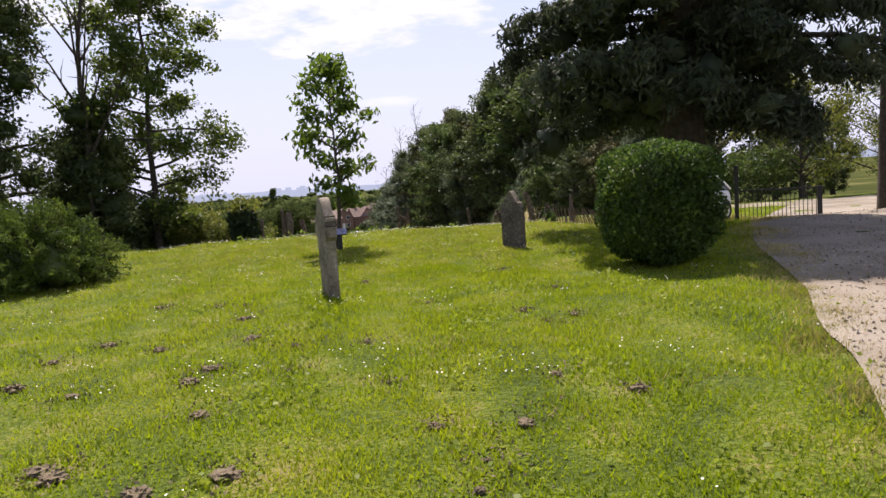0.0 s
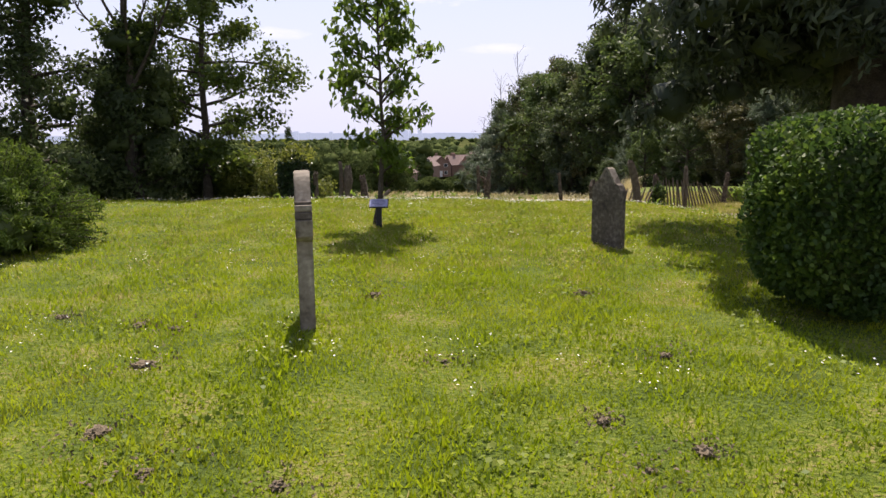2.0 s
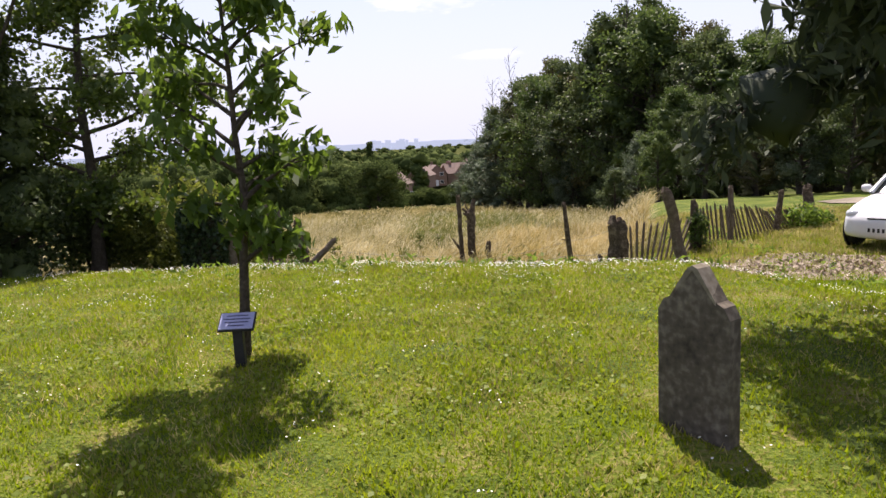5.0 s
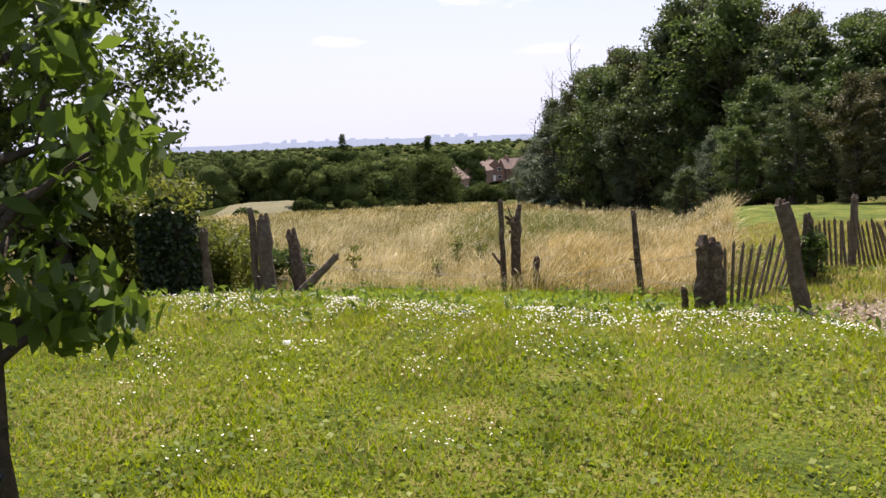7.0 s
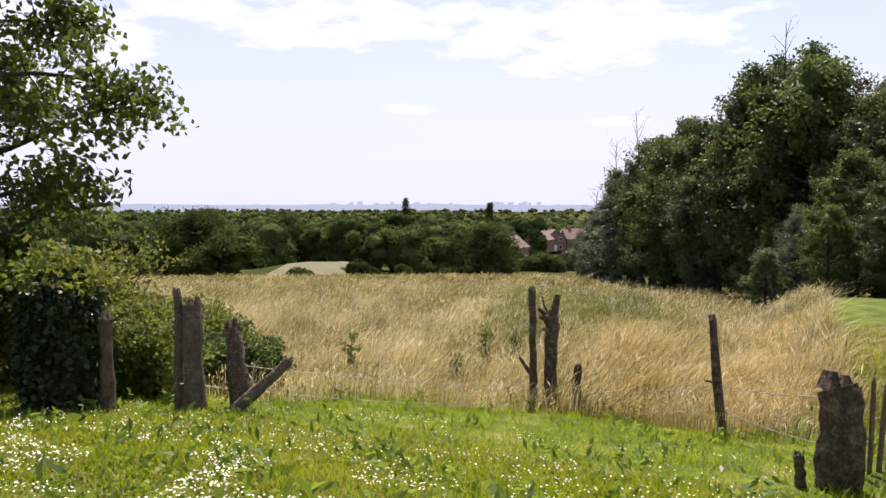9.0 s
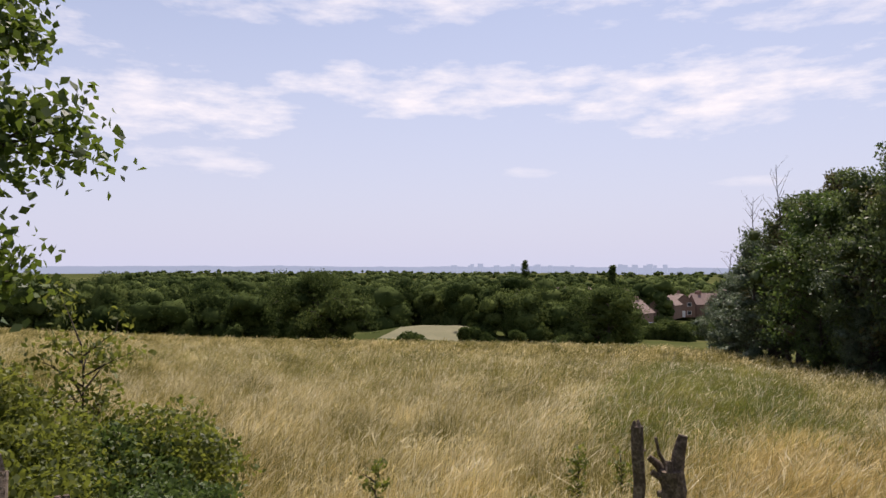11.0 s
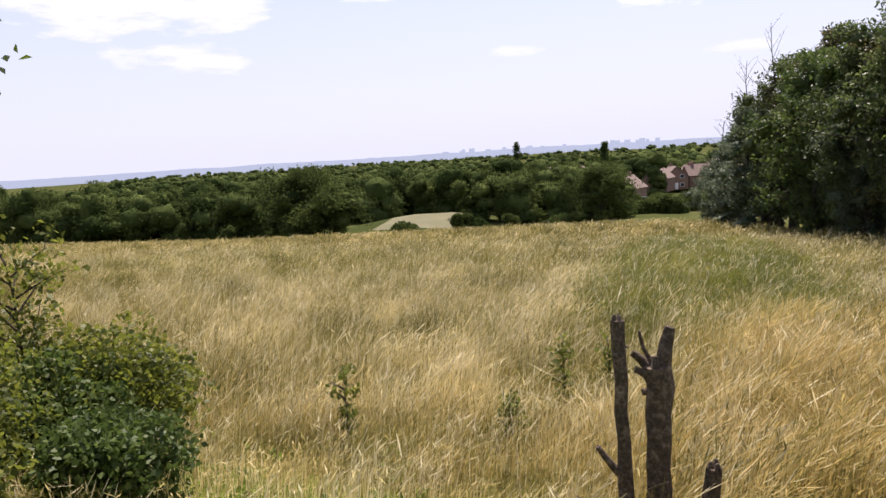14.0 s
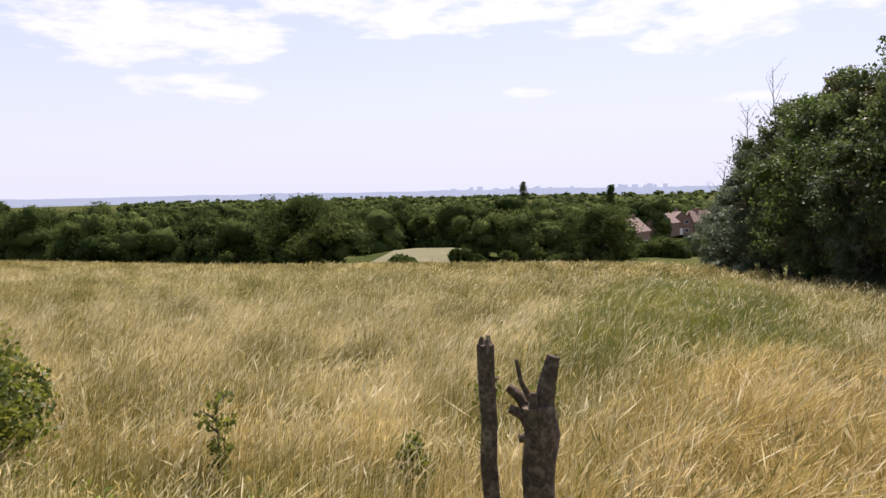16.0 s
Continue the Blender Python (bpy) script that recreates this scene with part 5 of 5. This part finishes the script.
# ---- small things on the lawn ----
def clod_mesh(seed, r):
    """One crumbled, flattened lump."""
    bm = bmesh.new()
    bmesh.ops.create_icosphere(bm, subdivisions=3, radius=r)
    for v in bm.verts:
        d = v.co.normalized()
        k = 1 + 0.75 * noise.noise(d * 2.3 + Vector((seed * 7.1, 0, 0))) + 0.45 * noise.noise(d * 6.0 + Vector((0, seed * 3.3, 0)))
        v.co = Vector((d.x * k, d.y * k, d.z * k * 0.5)) * r
    return bm


M_CLOD = surface("dry_grey_earth", [(0.3, (0.1, 0.075, 0.045)), (0.55, (0.18, 0.14, 0.09)), (0.8, (0.3, 0.25, 0.17))], 25, 0.95, 0.9, 120, 0.01)
clod_rng = random.Random(5)
kinds = []
for k in range(4):
    c = part("earth_clod", clod_mesh(k, 0.06), M_CLOD)
    kinds.append(tagged(c, "crumbly dry earth clod on the grass", "clod", "earth clods"))
at_places = [(-1.9, 8.1), (-1.8, 8.0), (-1.3, 7.7), (-0.9, 7.8), (-1.2, 8.7), (-1.4, 9.4), (-1.3, 9.7), (-0.7, 9.5), (-2.4, 10.9), (-1.9, 10.6), (-2.7, 10.4), (-2.2, 9.4), (0.0, 9.0), (1.1, 8.7), (1.5, 8.3), (0.7, 8.0), (0.2, 8.1), (0.4, 7.6), (0.3, 7.3), (-2.7, 9.7), (-2.4, 12.7), (-1.7, 12.5), (-1.4, 12.4), (-1.3, 11.6), (-1.1, 10.6), (-0.7, 10.2), (0.6, 11.7), (1.4, 10.7), (1.5, 10.2), (-0.1, 10.1), (-0.0, 13.4), (2.0, 11.6), (1.8, 10.4), (1.8, 13.3)]
for i, (x, y) in enumerate(at_places):
    m = pose(x, y, gz(x, y) + 0.012, 0, 0, i * 63)
    if i < 4:
        kinds[i].matrix_world = m
        kinds[i].scale = (1.2, 1.0, 1.0)
    else:
        c = copy_thing(kinds[i % 4], m)
        s = clod_rng.uniform(0.3, 0.95)
        c.scale = (s * clod_rng.uniform(0.8, 1.5), s, s)
bm = clod_mesh(9, 0.07)
pale_stone = tagged(part("pale_stone", bm, M_WHITE), "pale stone lying among the daisies", "stone")
pale_stone.matrix_world = pose(0.0, 20.0, gz(0, 20) + 0.02)
pale_stone.scale = (0.5, 0.38, 0.45)


def blades(n, xs, ys, hs, wd, seed, bend=0.4, keep=None):
    """Single-triangle grass blades."""
    rg = np.random.default_rng(seed)
    x, y = xs(rg, n), ys(rg, n)
    if keep is not None:
        ok = keep(x, y, rg)
        x, y = x[ok], y[ok]
        n = len(x)
    h = rg.uniform(*hs, n) * (0.85 + 0.3 * waves(x, y, 64, 0.9))
    a = rg.uniform(0, 6.28, n)
    lean = h * rg.uniform(0.1, 1.0, n) * bend * 2
    b = rg.uniform(0, 6.28, n)
    w = wd * rg.uniform(0.6, 1.3, n)
    z = ground(x, y) - 0.004
    p0 = np.column_stack([x - np.cos(a) * w, y - np.sin(a) * w, z])
    p1 = np.column_stack([x + np.cos(a) * w, y + np.sin(a) * w, z])
    p2 = np.column_stack([x + np.cos(b) * lean, y + np.sin(b) * lean, z + h])
    return np.stack([p0, p1, p2], 1).reshape(-1, 3), np.arange(3 * n).reshape(-1, 3)


def on_lawn(x, y, rg):
    s = y + 0.25 * np.clip(x, -1.5, 6)
    drive = np.interp(y, DRIVE_Y, DRIVE_X) - 0.1
    worn = waves(x, y, 55, 2.2) * 0.5 + waves(x, y, 56, 0.8) * 0.35 > 0.62
    bare = ((x - 7.4) / 2.4) ** 2 + ((y - 23.3) / 1.0) ** 2 < 1 + 0.4 * waves(x, y, 66, 1.0)
    return ~bare & (s < 24.5) & (x < drive + np.maximum(0.25 * rg.normal(size=len(x)), 0.9 * waves(x, y, 69, 1.3) - 0.25)) & ~(worn & (rg.uniform(size=len(x)) < 0.6))


v, f = blades(430000, lambda r, n: 0.6 + r.normal(scale=2.9, size=n), lambda r, n: 4.5 + 19 * r.uniform(0, 1, n) ** 1.15, (0.016, 0.055), 0.0052, 191, 0.45, on_lawn)
tagged(mesh_object("lawn_grass", v, f, M_GRASS), "short mown sunlit green lawn grass", "grass", kind="stuff")
M_GRASS_DRY = foliage("parched_lawn_grass", (0.19, 0.175, 0.04), (0.35, 0.3, 0.095), (0.56, 0.47, 0.22), trans=0.5, patch=1.3, contrast=2.0)
parched = lambda x, y, rg: on_lawn(x, y, rg) & (0.6 * waves(x, y, 71, 2.6) + 0.5 * waves(x, y, 72, 0.9) - 0.15 + 1.65 * smooth01(y, 11, 18) > rg.uniform(0.25, 1.6, len(x)))
v, f = blades(230000, lambda r, n: 1.0 + r.normal(scale=3.0, size=n), lambda r, n: 4.5 + 20 * r.uniform(0, 1, n), (0.016, 0.06), 0.0055, 195, 0.6, parched)
tagged(mesh_object("parched_lawn_grass", v, f, M_GRASS_DRY), "yellowed dry blades in the lawn's worn patches", "grass", kind="stuff")
cr = np.random.default_rng(196)
kx, ky = 1.2 + cr.normal(scale=2.8, size=45000), cr.uniform(6, 25, 45000)
ok = on_lawn(kx, ky, cr) & (waves(kx, ky, 73, 1.1) + 0.8 * smooth01(ky, 12, 18) > cr.uniform(0.1, 1.4, 45000))
kx, ky = kx[ok], ky[ok]
M_CLOVER = foliage("clover_leaves", (0.09, 0.15, 0.012), (0.17, 0.23, 0.02), (0.32, 0.36, 0.06), (0.3, 0.36, 0.03), trans=0.5, patch=0.8, contrast=2.0)
v, f = leaf_quads(np.column_stack([kx, ky, ground(kx, ky) + cr.uniform(0.015, 0.055, len(kx))]), 0.038, cr, 0.8, 0, 2.2)
tagged(mesh_object("clover", v, f, M_CLOVER), "low clover and plantain leaves in the lawn", "weeds", kind="stuff")
crumb = np.random.default_rng(197)
at = np.repeat(np.array(at_places), 70, 0) + crumb.normal(scale=0.11, size=(70 * len(at_places), 2)) * np.repeat(crumb.uniform(0.4, 1.5, len(at_places)), 70)[:, None]
v, f = leaf_quads(np.column_stack([at, ground(at[:, 0], at[:, 1]) + crumb.uniform(0.01, 0.045, len(at))]), 0.028, crumb, 0.5, 0, 1.5)
tagged(mesh_object("soil_crumbs", v, f, M_CLOD), "dry crumbs and dead stalks round the clods", "debris", kind="stuff")
ey = crumb.uniform(4.5, 20, 26000)
ex = np.interp(ey, DRIVE_Y, DRIVE_X) + 0.12 + crumb.normal(scale=0.22, size=26000) + 0.25 * waves(ey, ey * 0, 74, 1.4)
v, f = blades(26000, lambda r, n: ex, lambda r, n: ey, (0.02, 0.075), 0.006, 198, 0.6)
tagged(mesh_object("edge_grass", v, f, M_GRASS_DRY), "straggling dry grass along the drive's edge", "grass", kind="stuff")
v, f = blades(90000, lambda r, n: r.uniform(-13, 11, n), lambda r, n: r.uniform(5, 26, n), (0.03, 0.07), 0.009, 192, 0.45, on_lawn)
tagged(mesh_object("outer_lawn_grass", v, f, M_GRASS), "mown green grass towards the boundary", "grass", kind="stuff")
bank = lambda x, y, rg: (y + 0.25 * np.clip(x, -1.5, 6) > 21.6 + 0.5 * waves(x, y, 57, 3)) & (y + 0.25 * np.clip(x, -1.5, 6) < 28.0 - 1.6 * smooth01(-x, -1.0, 2.0) + 0.6 * rg.normal(size=len(x)))
v, f = blades(110000, lambda r, n: r.uniform(-6, 9, n), lambda r, n: r.uniform(20, 32, n), (0.03, 0.1), 0.006, 193, 0.5, bank)
tagged(mesh_object("bank_grass", v, f, M_GRASS), "rough green grass on the bank", "grass", kind="stuff")
verge = lambda x, y, rg: (((x - 7.4) / 2.5) ** 2 + ((y - 23.3) / 1.1) ** 2 > 1 + 0.4 * waves(x, y, 66, 1.0)) & (y < 34 - 0.1 * x) & (x > 5) & (np.interp(y, DRIVE_Y, DRIVE_X) > x)
v, f = blades(70000, lambda r, n: r.uniform(5, 19, n), lambda r, n: r.uniform(13, 40, n), (0.04, 0.13), 0.009, 194, 0.5, verge)
tagged(mesh_object("verge_grass", v, f, M_GRASS), "patchy green grass near the lane", "grass", kind="stuff")

v, f = blades(70000, lambda r, n: r.uniform(4.8, 13, n), lambda r, n: r.uniform(24, 40, n), (0.05, 0.16), 0.01, 199, 0.5, verge)
tagged(mesh_object("verge_grass", v, f, M_GRASS_DRY), "longer dry-tipped grass behind the paling fence", "grass", kind="stuff")


def tall_grass(name, label, n, xlo, xhi, ylo, yhi, hs, wd, seed, mat, keep=None):
    """Seeding grass: a bent stem and a drooping head, two quads each."""
    rg = np.random.default_rng(seed)
    x, y = rg.uniform(xlo, xhi, n), rg.uniform(ylo, yhi, n)
    s = y + 0.25 * np.clip(x, -1.5, 6)
    wood_edge = np.interp(y, [28, 36, 47, 62, 80, 100], [5.8, 8.2, 11.8, 11, 7.6, 4.5])
    ok = (s > 27.4 - 1.7 * smooth01(-x, -1.0, 2.0) + 0.7 * waves(x, y, 58, 2.5)) & (x < wood_edge)
    if keep is not None:
        ok &= keep(x, y, rg)
    x, y = x[ok], y[ok]
    n = len(x)
    clump = 0.8 + 0.22 * waves(x, y, 59, 1.6) + 0.15 * waves(x, y, 60, 5.0) + 0.18 * waves(x, y, 65, 0.5)
    h = rg.uniform(*hs, n) * clump * (0.55 + 0.45 * smooth01(y + 0.25 * np.clip(x, -1.5, 6), 27.3, 30.5))
    a, b = rg.uniform(0, 6.28, n), rg.normal(scale=0.9, size=n) + 0.4
    w = wd * rg.uniform(0.5, 1.3, n)
    z = ground(x, y) - 0.01
    side = np.column_stack([np.cos(a), np.sin(a), np.zeros(n)]) * w[:, None]
    b = b + 1.2 * waves(x, y, 67, 2.2)
    lean = np.column_stack([np.cos(b), np.sin(b), np.zeros(n)]) * (h * rg.uniform(0.1, 0.6, n) * np.where(rg.uniform(size=n) < 0.18, 2.2, 1.0))[:, None]
    base = np.column_stack([x, y, z])
    mid = base + lean * 0.35 + np.column_stack([np.zeros((n, 2)), h * 0.72])
    tip = base + lean + np.column_stack([np.zeros((n, 2)), h * rg.uniform(0.85, 1.05, n)])
    neck = (mid + tip) / 2
    v = np.stack([base - side, base + side, mid + side * 0.5, mid - side * 0.5, mid, neck + side * 1.6, tip, neck - side * 1.6], 1).reshape(-1, 3)
    return tagged(mesh_object(name, v, np.arange(8 * n).reshape(-1, 4), mat), label, "grass", kind="stuff")


M_GREENSTRAW = foliage("green_tall_grass", (0.09, 0.115, 0.02), (0.175, 0.19, 0.035), (0.36, 0.33, 0.09), trans=0.5, patch=0.3, contrast=1.8)
in_green = lambda x, y, r: ((x - 2.6) / 3.5) ** 2 + ((y - 50) / 18) ** 2 + 0.35 * waves(x, y, 61, 4.0) < r.uniform(0.2, 1.5, len(x))
tall_grass("meadow_grass", "tall dry straw-coloured meadow grass", 150000, -26, 10, 26, 44, (0.35, 0.9), 0.0042, 201, M_STRAW, lambda x, y, r: ~in_green(x, y, r) | (r.uniform(size=len(x)) < 0.15))
tall_grass("meadow_grass", "tall dry grass farther down the meadow", 85000, -44, 14, 44, 66, (0.45, 0.85), 0.0075, 202, M_STRAW, lambda x, y, r: ~in_green(x, y, r) | (r.uniform(size=len(x)) < 0.15))
tall_grass("meadow_grass", "pale dry grass along the meadow's brow", 80000, -90, 14, 66, 96, (0.5, 0.9), 0.022, 203, M_STRAW)
tall_grass("green_meadow_grass", "greener patch of tall meadow grass", 60000, -1, 8, 36, 74, (0.45, 0.75), 0.0075, 204, M_GREENSTRAW, lambda x, y, r: in_green(x, y, r))

mid_green = lambda x, y, r: smooth01(y + 0.25 * x, 32, 40) * (0.35 + 0.4 * waves(x, y, 70, 7.0)) > r.uniform(0, 1, len(x))
tall_grass("green_meadow_grass", "greenish stems running through the dry meadow", 90000, -30, 9, 29, 66, (0.4, 0.75), 0.0065, 207, M_GREENSTRAW, mid_green)
M_PALE = foliage("bleached_grass", (0.42, 0.36, 0.18), (0.62, 0.54, 0.32), (0.8, 0.72, 0.48), trans=0.4, patch=0.5)
tall_grass("bleached_grass", "bleached bent stems among the meadow grass", 85000, -15, 9.5, 26, 43, (0.45, 1.0), 0.0037, 205, M_PALE, lambda x, y, r: ~in_green(x, y, r) & (waves(x, y, 68, 1.8) + r.normal(scale=0.4, size=len(x)) > 0.1))
tall_grass("bleached_grass", "bleached seed heads farther down the meadow", 26000, -36, 10, 43, 66, (0.5, 0.95), 0.008, 208, M_PALE, lambda x, y, r: waves(x, y, 68, 2.8) + r.normal(scale=0.4, size=len(x)) > 0.1)
M_GOLD = foliage("golden_grass", (0.3, 0.22, 0.06), (0.5, 0.38, 0.13), (0.76, 0.61, 0.3), trans=0.45, patch=0.6, contrast=1.8)
tall_grass("golden_grass", "dense golden grass at the meadow's near corner", 42000, 0.5, 8, 27.5, 38, (0.4, 0.8), 0.004, 209, M_GOLD, lambda x, y, r: x + 0.35 * waves(x, y, 75, 2.0) > 1.2 + 0.22 * (y - 28) + r.normal(scale=0.7, size=len(x)))
tall_grass("golden_grass", "tufts of golden grass along the meadow's edge", 16000, -9, 2, 27, 32, (0.3, 0.7), 0.0038, 210, M_GOLD, lambda x, y, r: waves(x, y, 76, 1.4) > r.normal(0.3, 0.3, len(x)))
tall_grass("low_dry_grass", "low tangled dry grass at the meadow's edge", 30000, -12, 9, 25.5, 34, (0.15, 0.4), 0.0042, 206, M_STRAW)

# daisies: white rays and yellow eyes
rg = np.random.default_rng(211)
nd = 26000
dx = rg.normal(scale=3.4, size=nd) + 0.6
dy = np.where(rg.uniform(size=nd) < 0.62, np.where(rg.uniform(size=nd) < 0.6, rg.normal(21.7, 0.5, nd), rg.uniform(18.5, 25.5, nd)) - 0.2 * np.clip(dx, -1.5, 6), rg.uniform(7, 20, nd))
cl = waves(dx, dy, 62, 1.7) + 0.5 * waves(dx, dy, 63, 0.7)
ok = (cl > np.where(dy > 19, -0.05, 0.62)) & (dx < np.interp(dy, DRIVE_Y, DRIVE_X)) & (dx > -7)
dx, dy = dx[ok], dy[ok]
nd = len(dx)
dz = ground(dx, dy) + rg.uniform(0.045, 0.085, nd)
ang = np.linspace(0, 6.283, 8, endpoint=False)
rr = rg.uniform(0.004, 0.0078, nd)
tilt = rg.normal(scale=0.3, size=(nd, 2))
def disc(r, lift):
    px, py = r[:, None] * np.cos(ang), r[:, None] * np.sin(ang)
    return np.stack([dx[:, None] + px, dy[:, None] + py, dz[:, None] + lift + px * tilt[:, :1] + py * tilt[:, 1:]], -1).reshape(-1, 3)
M_DAISY = surface("white_petals", [(0.3, (0.68, 0.68, 0.66)), (0.7, (0.82, 0.82, 0.8))], 40, 0.7, 0.0)
M_EYE = surface("yellow_flower_eye", [(0.3, (0.6, 0.4, 0.03)), (0.7, (0.75, 0.55, 0.06))], 40, 0.7, 0.0)
tagged(mesh_object("daisies", disc(rr, 0.0), np.arange(nd * 8).reshape(-1, 8), M_DAISY), "white daisies scattered over the grass", "flowers", kind="stuff")
tagged(mesh_object("daisy_centres", disc(rr * 0.35, 0.003), np.arange(nd * 8).reshape(-1, 8), M_EYE), "yellow centres of the daisies", "flowers", kind="stuff")

# broad-leaved weeds on the bank
wx, wy = rg.uniform(-3, 7.5, 190), rg.uniform(20.5, 29, 190)
wc = []
for x, y in zip(wx, wy):
    m = rg.integers(8, 18)
    p = rg.normal(scale=0.09, size=(m, 3)) * (1, 1, 0.5)
    wc.append(p + (x, y, gz(x, y) + 0.08 + abs(p[:, 2:3].mean()) * 0))
v, f = leaf_quads(np.concatenate(wc), 0.11, rg, 0.33, -0.6, 0.5)
tagged(mesh_object("bank_weeds", v, f, M_LEAF_LIGHT), "broad-leaved weeds growing along the fence", "weeds", kind="stuff")
